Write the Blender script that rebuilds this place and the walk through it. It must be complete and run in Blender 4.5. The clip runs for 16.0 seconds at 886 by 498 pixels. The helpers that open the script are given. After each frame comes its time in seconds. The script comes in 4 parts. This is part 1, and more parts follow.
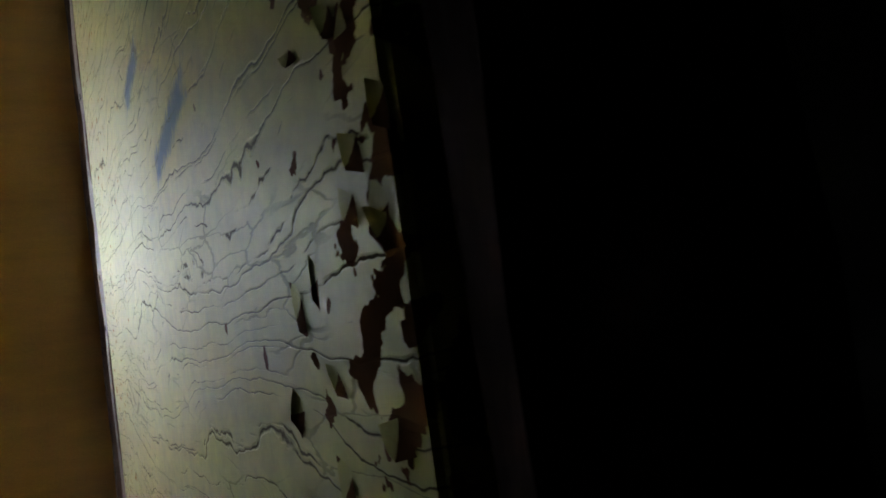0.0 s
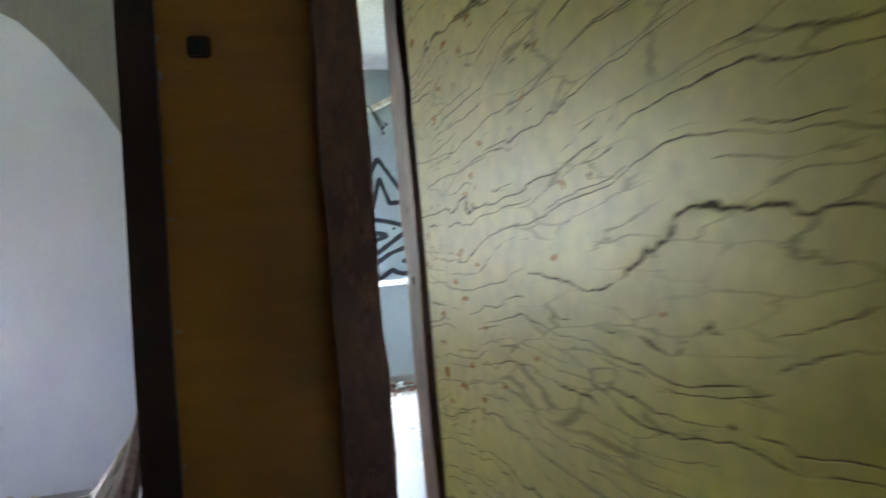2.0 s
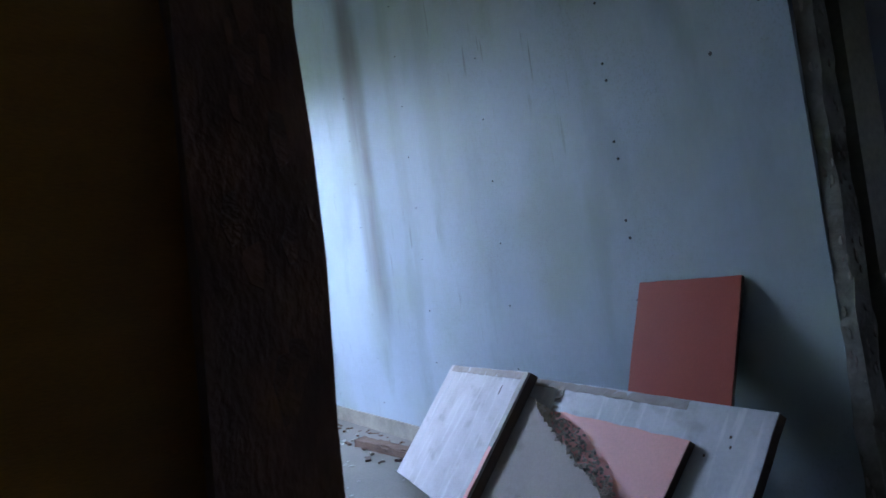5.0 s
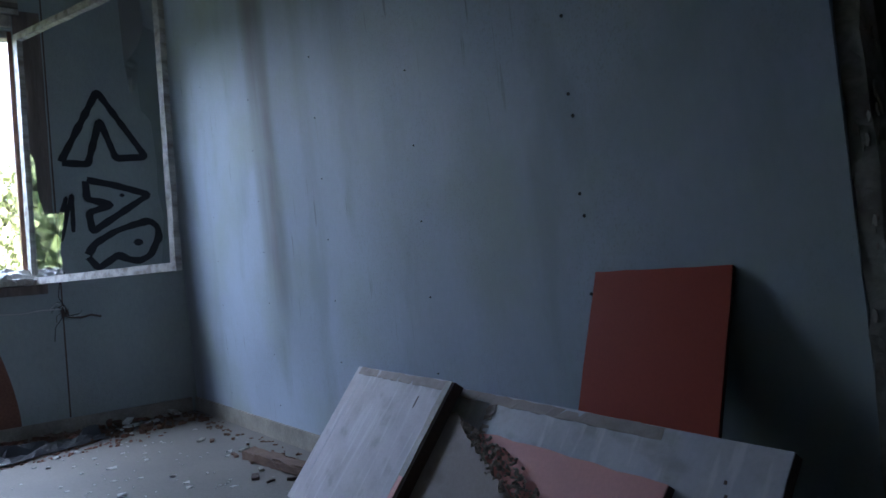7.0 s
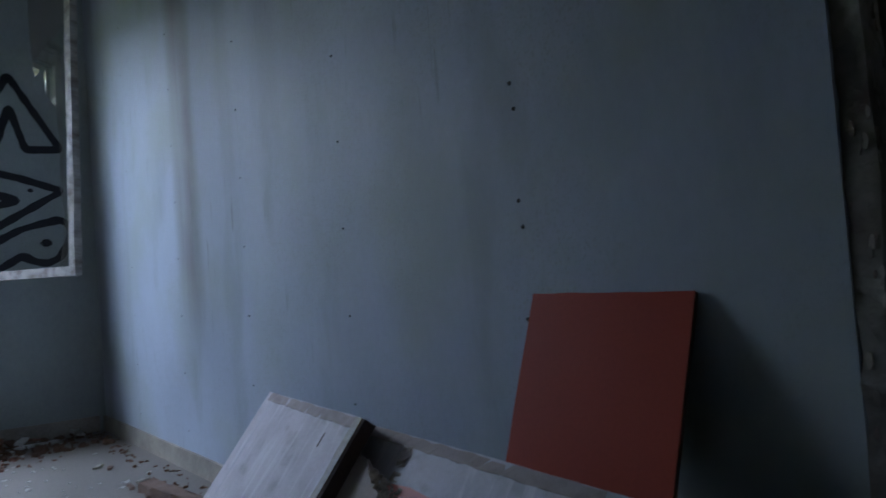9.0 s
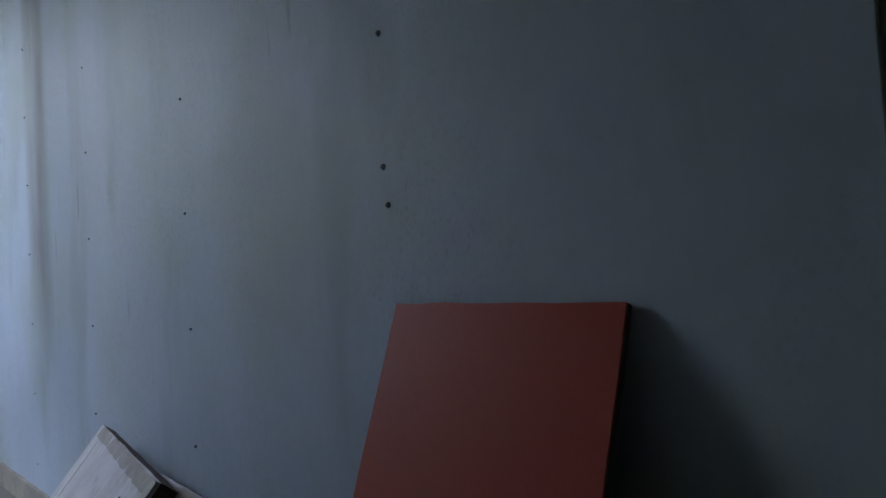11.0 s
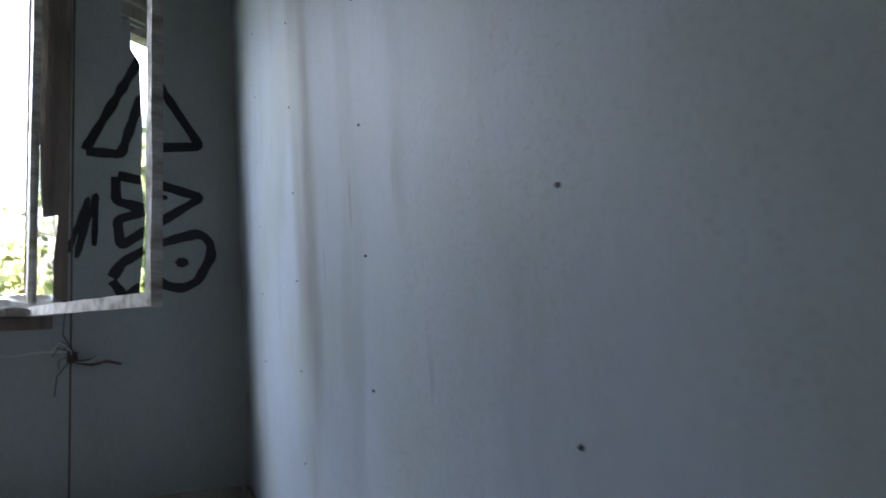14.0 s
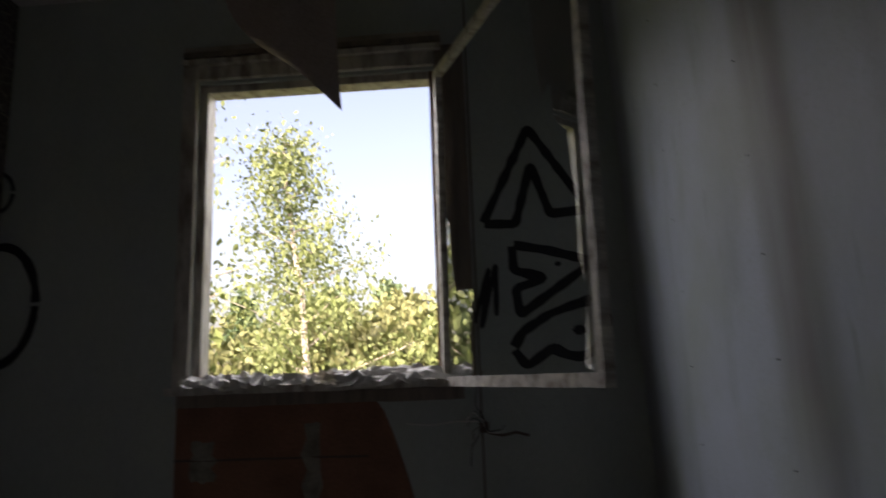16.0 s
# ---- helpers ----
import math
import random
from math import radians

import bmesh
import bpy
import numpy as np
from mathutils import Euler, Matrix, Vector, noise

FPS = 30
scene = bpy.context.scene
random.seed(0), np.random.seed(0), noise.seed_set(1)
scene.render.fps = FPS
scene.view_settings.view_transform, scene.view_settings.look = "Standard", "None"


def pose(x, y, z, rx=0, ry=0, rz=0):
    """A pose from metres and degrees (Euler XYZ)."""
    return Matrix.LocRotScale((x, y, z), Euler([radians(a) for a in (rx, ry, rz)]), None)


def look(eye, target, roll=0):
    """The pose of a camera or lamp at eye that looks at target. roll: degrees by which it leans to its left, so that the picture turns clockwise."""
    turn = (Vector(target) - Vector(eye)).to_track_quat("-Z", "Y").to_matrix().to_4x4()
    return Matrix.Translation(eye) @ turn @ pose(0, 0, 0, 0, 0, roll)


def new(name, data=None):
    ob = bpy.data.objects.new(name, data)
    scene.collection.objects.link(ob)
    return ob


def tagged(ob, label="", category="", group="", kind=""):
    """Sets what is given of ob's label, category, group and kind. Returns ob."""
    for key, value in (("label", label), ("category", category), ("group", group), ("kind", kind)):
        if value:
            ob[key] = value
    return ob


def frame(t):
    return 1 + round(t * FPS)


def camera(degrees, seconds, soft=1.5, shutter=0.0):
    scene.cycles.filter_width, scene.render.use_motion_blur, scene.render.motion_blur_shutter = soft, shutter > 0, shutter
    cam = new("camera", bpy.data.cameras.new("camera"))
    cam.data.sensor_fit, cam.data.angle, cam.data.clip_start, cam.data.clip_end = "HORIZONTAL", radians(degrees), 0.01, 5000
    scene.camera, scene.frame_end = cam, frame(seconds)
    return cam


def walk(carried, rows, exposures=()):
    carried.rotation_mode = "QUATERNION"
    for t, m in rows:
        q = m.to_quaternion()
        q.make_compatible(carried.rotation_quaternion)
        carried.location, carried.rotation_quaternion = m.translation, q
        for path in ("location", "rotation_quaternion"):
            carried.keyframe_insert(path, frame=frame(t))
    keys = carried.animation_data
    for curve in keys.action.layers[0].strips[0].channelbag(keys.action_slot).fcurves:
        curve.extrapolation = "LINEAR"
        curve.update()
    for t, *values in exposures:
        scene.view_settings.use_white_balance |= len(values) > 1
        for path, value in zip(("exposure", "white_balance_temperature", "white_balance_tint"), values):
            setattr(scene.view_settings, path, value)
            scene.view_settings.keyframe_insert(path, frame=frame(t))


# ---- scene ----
cam = camera(65.4, 16.0, soft=1.6, shutter=0.4)
PATH = [
    (0, (2.125, 2.425, 0.97), (3.051, 4.192, 1.111), -8.2),
    (0.5, (2.095, 2.506, 0.967), (3.061, 4.246, 1.162), -6.2),
    (1, (2.04, 2.659, 0.973), (2.948, 4.427, 1.202), -5.2),
    (1.5, (1.982, 2.806, 0.985), (2.745, 4.641, 1.212), -5.4),
    (2, (1.95, 3.012, 0.98), (2.465, 4.94, 1.119), -5.2),
    (2.5, (1.927, 3.218, 0.99), (2.188, 5.197, 1.108), -6.3),
    (3, (1.88, 3.5, 0.997), (2.066, 5.487, 1.131), -5.3),
    (3.5, (1.879, 3.772, 1.025), (2.224, 5.736, 1.179), -5.6),
    (4, (1.905, 3.968, 0.996), (2.462, 5.883, 1.144), -6.2),
    (4.5, (1.98, 4.174, 0.981), (2.749, 6.017, 1.087), -6.1),
    (5, (2.043, 4.353, 1.006), (2.995, 6.108, 1.122), -6.6),
    (7.5, (2.435, 4.971, 0.982), (3.588, 6.605, 1.03), -5.1),
    (8, (2.484, 5.049, 0.964), (3.626, 6.691, 0.998), -5.2),
    (8.5, (2.563, 5.08, 0.962), (3.74, 6.696, 1.033), -4.7),
    (9, (2.665, 5.09, 0.985), (3.917, 6.647, 1.084), -3.2),
    (9.5, (2.791, 5.132, 0.986), (4.119, 6.62, 1.133), -3.8),
    (10, (2.95, 5.199, 0.969), (4.299, 6.67, 1.102), -1.7),
    (12.5, (3.437, 5.813, 0.967), (4.716, 7.348, 1.057), -5.6),
    (12.6, (3.448, 5.848, 0.966), (4.705, 7.401, 1.084), -5.6),
    (13, (3.486, 6.006, 0.947), (4.569, 7.686, 0.876), -3.9),
    (13.5, (3.511, 6.264, 0.988), (4.383, 8.062, 1.066), -1.9),
    (14, (3.505, 6.525, 1.043), (4.233, 8.376, 1.247), -2.5),
    (14.5, (3.533, 6.747, 1.056), (4.108, 8.648, 1.289), -4.5),
    (15, (3.506, 6.883, 1.091), (3.821, 8.837, 1.376), -3.2),
    (15.5, (3.414, 6.993, 1.117), (3.456, 8.967, 1.437), -2.5),
    (16, (3.086, 6.857, 1.165), (2.947, 8.815, 1.55), -2.1),
]
walk(cam, [(t, look(eye, target, roll)) for t, eye, target, roll in PATH],
     exposures=[(0, 7.4, 6400, 8), (0.5, 7.25, 6500, 8), (1.0, 7.3, 6700, 8), (1.5, 7.2, 6600, 11), (2.0, 6.7, 6200, 17), (2.5, 6.4, 5900, 20), (3.0, 5.7, 5600, 22), (3.5, 5.3, 5400, 22),
                (4.0, 5.3, 5200, 20), (4.5, 5.0, 5150, 20), (5.0, 4.75, 5300, 20), (7.5, 3.35, 5500, 21), (8.5, 3.45, 5600, 21), (10.0, 3.55, 5850, 21), (12.5, 3.95, 6300, 20), (13.0, 4.05, 6350, 20),
                (14.0, 3.8, 6500, 21), (14.5, 3.65, 6600, 21), (15.0, 3.3, 6800, 22), (15.5, 2.65, 7200, 26), (16.0, 1.7, 8000, 27)])

# ---- world and light ----
world = bpy.data.worlds.new("world")
scene.world = world
world.use_nodes = True
wn = world.node_tree
sky = wn.nodes.new("ShaderNodeTexSky")
sky.sky_type = "NISHITA"
sky.sun_disc = False
sky.sun_elevation = radians(40)
sky.sun_rotation = radians(200)
sky.air_density, sky.dust_density, sky.ozone_density = 1.0, 6.0, 1.0
wn.links.new(sky.outputs[0], wn.nodes["Background"].inputs[0])
wn.nodes["Background"].inputs[1].default_value = 0.15


def lamp(name, kind, energy, color, m, **size):
    data = bpy.data.lights.new(name, kind)
    data.energy, data.color = energy, color
    if kind == "SUN":
        data.angle = size["angle"]
    else:
        data.shape, data.size, data.size_y = "RECTANGLE", size["sx"], size["sy"]
    ob = new(name, data)
    ob.matrix_world = m
    return ob


lamp("sun", "SUN", 5.0, (1.0, 0.95, 0.88), look((0, 0, 0), (0.28, 0.75, -0.64)), angle=radians(2))
# lamps added outside the room's window to strengthen its daylight on wall and corner
lamp("window_daylight_west", "AREA", 16, (0.76, 0.89, 1.0), look((0.15, 12.0, 3.75), (3.95, 9.3, 1.0)), sx=1.5, sy=1.2)
lamp("window_daylight_corner", "AREA", 7, (0.76, 0.89, 1.0), look((-0.7, 11.6, 3.5), (3.95, 10.3, 1.0)), sx=0.9, sy=1.0)
lamp("window_daylight", "AREA", 37, (0.76, 0.89, 1.0), look((2.0, 11.75, 3.75), (2.7, 9.0, 1.0)), sx=2.6, sy=1.5)
# fill lamps added at unseen west room openings, for yellow door and white wall
lamp("north_west_fill", "AREA", 0.58, (0.80, 0.90, 1.0), look((-1.9, 9.55, 1.9), (1.4, 4.0, 1.0)), sx=1.1, sy=1.4)
lamp("west_fill", "AREA", 0.36, (0.80, 0.86, 1.0), look((-3.15, 6.7, 1.9), (2.0, 4.2, 1.3)), sx=0.8, sy=1.0)


# ---- materials ----
def coat(name, base, rough=0.7, dark=0.55, scale=3.0, grain=60.0, stretch=(1, 1, 1), bump=0.15, metal=0.0, stain=None, amount=0.35, spec=0.5, fine=0.15):
    """Paint, wood or plaster: base colour with blotches at two scales, stains and fine relief."""
    m = bpy.data.materials.new(name)
    m.use_nodes = True
    nt = m.node_tree
    b = nt.nodes["Principled BSDF"]
    co = nt.nodes.new("ShaderNodeTexCoord")
    mp = nt.nodes.new("ShaderNodeMapping")
    mp.inputs["Scale"].default_value = stretch
    nt.links.new(co.outputs["Object"], mp.inputs[0])
    big = nt.nodes.new("ShaderNodeTexNoise")
    big.inputs["Scale"].default_value, big.inputs["Detail"].default_value = scale, 6
    small = nt.nodes.new("ShaderNodeTexNoise")
    small.inputs["Scale"].default_value, small.inputs["Detail"].default_value = grain, 4
    for n in (big, small):
        nt.links.new(mp.outputs[0], n.inputs["Vector"])
    r1 = nt.nodes.new("ShaderNodeMapRange")
    r1.inputs[1].default_value, r1.inputs[2].default_value = 0.42, 0.72
    nt.links.new(big.outputs[0], r1.inputs[0])
    mul = nt.nodes.new("ShaderNodeMath")
    mul.operation = "MULTIPLY"
    mul.inputs[1].default_value = amount
    nt.links.new(r1.outputs[0], mul.inputs[0])
    mix = nt.nodes.new("ShaderNodeMix")
    mix.data_type = "RGBA"
    mix.inputs[6].default_value = (*base, 1)
    mix.inputs[7].default_value = (*(stain or [c * dark for c in base]), 1)
    nt.links.new(mul.outputs[0], mix.inputs[0])
    r2 = nt.nodes.new("ShaderNodeMapRange")
    r2.inputs[1].default_value, r2.inputs[2].default_value, r2.inputs[3].default_value, r2.inputs[4].default_value = 0.3, 0.7, 1 - fine, 1 + 0.8 * fine
    nt.links.new(small.outputs[0], r2.inputs[0])
    mul2 = nt.nodes.new("ShaderNodeMix")
    mul2.data_type, mul2.blend_type = "RGBA", "MULTIPLY"
    mul2.inputs[0].default_value = 1.0
    nt.links.new(mix.outputs[2], mul2.inputs[6])
    nt.links.new(r2.outputs[0], mul2.inputs[7])
    nt.links.new(mul2.outputs[2], b.inputs["Base Color"])
    b.inputs["Roughness"].default_value, b.inputs["Metallic"].default_value = rough, metal
    b.inputs["Specular IOR Level"].default_value = spec
    bp = nt.nodes.new("ShaderNodeBump")
    bp.inputs["Strength"].default_value, bp.inputs["Distance"].default_value = bump, 0.01
    nt.links.new(small.outputs[0], bp.inputs["Height"])
    nt.links.new(bp.outputs[0], b.inputs["Normal"])
    m["colour"] = mul2.name
    return m


def overlay(m, mask_of, colour, rough=None):
    """Lays a second colour over a material where mask_of(nodes, links) is 1."""
    nt = m.node_tree
    b = nt.nodes["Principled BSDF"]
    old = b.inputs["Base Color"].links[0].from_socket
    mask = mask_of(nt)
    mix = nt.nodes.new("ShaderNodeMix")
    mix.data_type = "RGBA"
    mix.inputs[7].default_value = (*colour, 1)
    nt.links.new(mask, mix.inputs[0])
    nt.links.new(old, mix.inputs[6])
    nt.links.new(mix.outputs[2], b.inputs["Base Color"])
    if rough is not None:
        dull = nt.nodes.new("ShaderNodeMix")
        src = b.inputs["Specular IOR Level"]
        if src.links:
            nt.links.new(src.links[0].from_socket, dull.inputs[2])
        else:
            dull.inputs[2].default_value = src.default_value
        dull.inputs[3].default_value = 0.02
        nt.links.new(mask, dull.inputs[0])
        nt.links.new(dull.outputs[0], src)
        mr = nt.nodes.new("ShaderNodeMix")
        mr.inputs[3].default_value = rough
        if b.inputs["Roughness"].links:
            nt.links.new(b.inputs["Roughness"].links[0].from_socket, mr.inputs[2])
        else:
            mr.inputs[2].default_value = b.inputs["Roughness"].default_value
        nt.links.new(mask, mr.inputs[0])
        nt.links.new(mr.outputs[0], b.inputs["Roughness"])


def ramp(nt, socket, a, b, c=0.0, d=1.0):
    r = nt.nodes.new("ShaderNodeMapRange")
    r.interpolation_type = "SMOOTHSTEP"
    for i, v in enumerate((a, b, c, d)):
        r.inputs[i + 1].default_value = v
    nt.links.new(socket, r.inputs[0])
    return r.outputs[0]


def op(nt, kind, a, b):
    n = nt.nodes.new("ShaderNodeMath")
    n.operation = kind
    for i, v in enumerate((a, b)):
        if isinstance(v, (int, float)):
            n.inputs[i].default_value = v
        else:
            nt.links.new(v, n.inputs[i])
    return n.outputs[0]


def axes(nt, scale=(1, 1, 1)):
    co = nt.nodes.new("ShaderNodeTexCoord")
    mp = nt.nodes.new("ShaderNodeMapping")
    mp.inputs["Scale"].default_value = scale
    nt.links.new(co.outputs["Object"], mp.inputs[0])
    sp = nt.nodes.new("ShaderNodeSeparateXYZ")
    nt.links.new(co.outputs["Object"], sp.inputs[0])
    return mp.outputs[0], sp.outputs


def noise_of(nt, vec, scale, detail=5):
    n = nt.nodes.new("ShaderNodeTexNoise")
    n.inputs["Scale"].default_value, n.inputs["Detail"].default_value = scale, detail
    nt.links.new(vec, n.inputs["Vector"])
    return n.outputs[0]


BLUE = (0.44, 0.51, 0.595)
m_bluedark = coat("blue_grey_window_wall_paint", (0.355, 0.40, 0.38), 0.65, 0.7, 2.0, 50, (1, 1, 0.5), 0.03, amount=0.5, fine=0.05)
m_blue = coat("pale_blue_paint", BLUE, 0.6, 0.82, 1.6, 45, (1, 1, 0.55), 0.015, amount=0.6, fine=0.03)


def drips_and_corner_band(nt):
    """Brown run marks under a leak: narrow vertical bands with ragged ends. The last band darkens the window corner
    over its full height.
    """
    vec, (x, y, z) = axes(nt, (1, 1, 0.12))
    wob = op(nt, "MULTIPLY", op(nt, "SUBTRACT", noise_of(nt, vec, 2.5, 3), 0.5), 0.14)
    yy = op(nt, "ADD", y, wob)
    total = None
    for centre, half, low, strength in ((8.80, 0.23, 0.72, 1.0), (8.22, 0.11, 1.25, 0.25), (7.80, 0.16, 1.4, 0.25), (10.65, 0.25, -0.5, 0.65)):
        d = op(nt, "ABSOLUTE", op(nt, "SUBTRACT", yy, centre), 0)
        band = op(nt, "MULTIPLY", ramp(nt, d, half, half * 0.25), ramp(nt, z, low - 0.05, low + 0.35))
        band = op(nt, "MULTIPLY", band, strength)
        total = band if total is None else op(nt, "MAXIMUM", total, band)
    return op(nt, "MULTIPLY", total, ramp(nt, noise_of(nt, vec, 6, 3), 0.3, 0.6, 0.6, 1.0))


overlay(m_blue, drips_and_corner_band, (0.225, 0.225, 0.235))


def scuffs(nt):
    vec, (x, y, z) = axes(nt, (1, 1.5, 0.5))
    return op(nt, "MULTIPLY", ramp(nt, noise_of(nt, vec, 2.4, 10), 0.52, 0.74), 0.5)


overlay(m_blue, scuffs, (0.27, 0.31, 0.33))


def mould(nt):
    vec, (x, y, z) = axes(nt)
    return op(nt, "MULTIPLY", ramp(nt, noise_of(nt, vec, 1.3, 6), 0.45, 0.72), 0.6)


overlay(m_blue, mould, (0.35, 0.405, 0.35))


def specks(nt):
    """Fine dirt in patches."""
    vec, _ = axes(nt, (1, 1, 0.8))
    patch = ramp(nt, noise_of(nt, vec, 1.7, 4), 0.42, 0.62)
    return op(nt, "MULTIPLY", op(nt, "MULTIPLY", ramp(nt, noise_of(nt, vec, 120, 5), 0.50, 0.70), patch), 0.35)


overlay(m_blue, specks, (0.26, 0.28, 0.28))


def scratches(nt):
    """Short dark vertical scratches."""
    vec, (x, y, z) = axes(nt, (1, 26, 1.6))
    low = ramp(nt, noise_of(nt, axes(nt)[0], 1.1, 2), 0.5, 0.62)
    return op(nt, "MULTIPLY", op(nt, "MULTIPLY", ramp(nt, noise_of(nt, vec, 1.6, 2), 0.67, 0.73), low), 0.75)


overlay(m_blue, scratches, (0.22, 0.25, 0.27))
overlay(m_bluedark, scratches, (0.16, 0.17, 0.17))
overlay(m_bluedark, specks, (0.20, 0.19, 0.16))
m_white = coat("white_wall_paint", (0.70, 0.70, 0.775), 0.6, 0.8, 1.5, 50, (1, 1, 0.5), 0.02, amount=0.45, fine=0.03)
overlay(m_white, specks, (0.50, 0.50, 0.53))
m_grey = coat("grey_plaster", (0.48, 0.48, 0.46), 0.8, 0.7, 2.5, 60, bump=0.12)
m_ceiling = coat("white_ceiling_paint", (0.50, 0.51, 0.52), 0.8, 0.7, 1.2, 40, bump=0.06)
m_floor = coat("dusty_grey_linoleum", (0.175, 0.16, 0.14), 0.5, 0.6, 1.8, 70, bump=0.06, amount=0.55, stain=(0.24, 0.21, 0.17))
m_ochre = coat("ochre_gloss_paint", (0.47, 0.205, 0.026), 0.42, 0.6, 3, 120, (1, 1, 6), 0.12, amount=0.5)
m_brown = coat("dark_brown_worn_paint", (0.115, 0.052, 0.034), 0.5, 0.5, 9, 60, (2, 2, 0.9), 0.5, stain=(0.23, 0.10, 0.055), amount=1.0)
m_black = coat("dark_brown_gloss_paint", (0.05, 0.025, 0.016), 0.4, 0.5, 6, 60, (3, 3, 0.6), 0.3)
m_tar = coat("dull_black_brown_paint", (0.05, 0.028, 0.022), 0.9, 0.6, 6, 60, (3, 3, 0.6), 0.3, spec=0.08)
m_bare = coat("weathered_grey_brown_wood", (0.22, 0.18, 0.15), 0.75, 0.5, 5, 40, (5, 5, 0.4), 0.5, amount=0.8)
m_peel = coat("peeling_grey_paint", (0.23, 0.225, 0.19), 0.7, 0.5, 9, 50, bump=0.6, stain=(0.12, 0.095, 0.075), amount=1.0)
m_olive = coat("olive_grey_paint", (0.20, 0.19, 0.15), 0.6, 0.7, 4, 50, bump=0.1)
m_frame = coat("flaking_white_window_paint", (0.50, 0.48, 0.43), 0.65, 0.5, 8, 60, (2, 2, 0.5), 0.4, stain=(0.16, 0.12, 0.09), amount=0.9)
m_base = coat("dirty_cream_baseboard_paint", (0.36, 0.33, 0.27), 0.6, 0.5, 5, 60, bump=0.2, amount=0.8)
m_red = coat("brick_red_painted_hardboard", (0.40, 0.068, 0.036), 0.5, 0.8, 2, 90, bump=0.02, amount=0.4, fine=0.04, spec=0.25)
m_pink = coat("salmon_pink_paint", (0.72, 0.33, 0.29), 0.6, 0.8, 3, 90, bump=0.03, amount=0.4, fine=0.04)
m_lilac = coat("dusty_white_panel_paint", (0.54, 0.505, 0.525), 0.6, 0.75, 5, 60, (1, 1.4, 1), 0.06, amount=0.8, fine=0.05, spec=0.3)
m_slab = coat("grey_white_panel_paint", (0.52, 0.52, 0.55), 0.6, 0.7, 3, 70, bump=0.04, amount=0.8, fine=0.05)
m_tan = coat("grey_tan_hardboard", (0.36, 0.31, 0.28), 0.75, 0.8, 3, 110, bump=0.04, amount=0.6, fine=0.06)
m_edge = coat("dark_board_edge", (0.11, 0.075, 0.06), 0.8, 0.6, 12, 90, bump=0.4)
m_crumb = coat("crumbled_particle_core", (0.50, 0.43, 0.36), 0.9, 0.3, 40, 160, bump=0.8, amount=1.0)
m_spray = coat("black_spray_paint", (0.012, 0.012, 0.016), 0.5, 0.8, 9, 90, bump=0.05)
m_flake = coat("pale_paint_flakes", (0.62, 0.61, 0.58), 0.7, 0.6, 9, 60, bump=0.2)
m_dirt = coat("brown_leaf_litter", (0.15, 0.085, 0.05), 0.9, 0.5, 12, 60, bump=0.6)
m_rag = coat("black_plastic_rag", (0.03, 0.03, 0.032), 0.4, 0.6, 9, 60, bump=0.3)
m_card = coat("sagging_ceiling_board", (0.34, 0.28, 0.26), 0.8, 0.6, 4, 70, bump=0.1)
m_paper = coat("crumpled_cream_paper", (0.62, 0.56, 0.48), 0.8, 0.7, 4, 60, bump=0.2)
m_teal = coat("blue_painted_strip", (0.012, 0.08, 0.22), 0.5, 0.7, 5, 60, bump=0.1)
m_plank = coat("brown_splintered_plank", (0.19, 0.12, 0.085), 0.85, 0.5, 8, 40, (1, 4, 4), 0.5, amount=0.8)
m_rust = coat("rust_brown_fibreboard", (0.24, 0.115, 0.075), 0.85, 0.5, 3, 60, bump=0.3, amount=0.7)
m_scrim = coat("torn_grey_wallpaper", (0.28, 0.26, 0.24), 0.9, 0.7, 4, 60, (8, 1, 0.5), 0.3)
m_iron = coat("dull_dark_metal", (0.06, 0.06, 0.06), 0.45, 0.7, 20, 90, bump=0.1, metal=0.7)
m_brick = coat("red_brick", (0.36, 0.14, 0.09), 0.85, 0.6, 6, 60, bump=0.4)


def streaks(nt):
    """Wiped dust and scratches along the sheet."""
    return op(nt, "MULTIPLY", ramp(nt, noise_of(nt, axes(nt, (16, 2.5, 1))[0], 1.5, 7), 0.52, 0.66), 0.7)


def grime(nt):
    return op(nt, "MULTIPLY", ramp(nt, noise_of(nt, axes(nt, (3, 5, 1))[0], 1.8, 8), 0.54, 0.70), 0.6)


for sheet in (m_lilac, m_slab):
    overlay(sheet, grime, (0.30, 0.28, 0.27))
    overlay(sheet, streaks, (0.64, 0.62, 0.63))
overlay(m_tan, grime, (0.24, 0.20, 0.17))

# pattern of the wallpaper: dark shapes with pale outlines
m_paperdark = coat("brown_stone_pattern_wallpaper", (0.075, 0.06, 0.055), 0.8, 0.5, 14, 60, bump=0.2)


def outlines(nt):
    vec, _ = axes(nt)
    v = nt.nodes.new("ShaderNodeTexVoronoi")
    v.feature = "DISTANCE_TO_EDGE"
    v.inputs["Scale"].default_value = 17
    nt.links.new(vec, v.inputs["Vector"])
    return ramp(nt, v.outputs["Distance"], 0.06, 0.015)


overlay(m_paperdark, outlines, (0.22, 0.19, 0.17))

# yellow door paint: long wavering cracks along the leaf, chips down to brown wood
m_yellow = coat("crazed_yellow_paint", (0.54, 0.45, 0.07), 0.40, 0.72, 5, 50, bump=0.04, amount=0.5, spec=0.5)


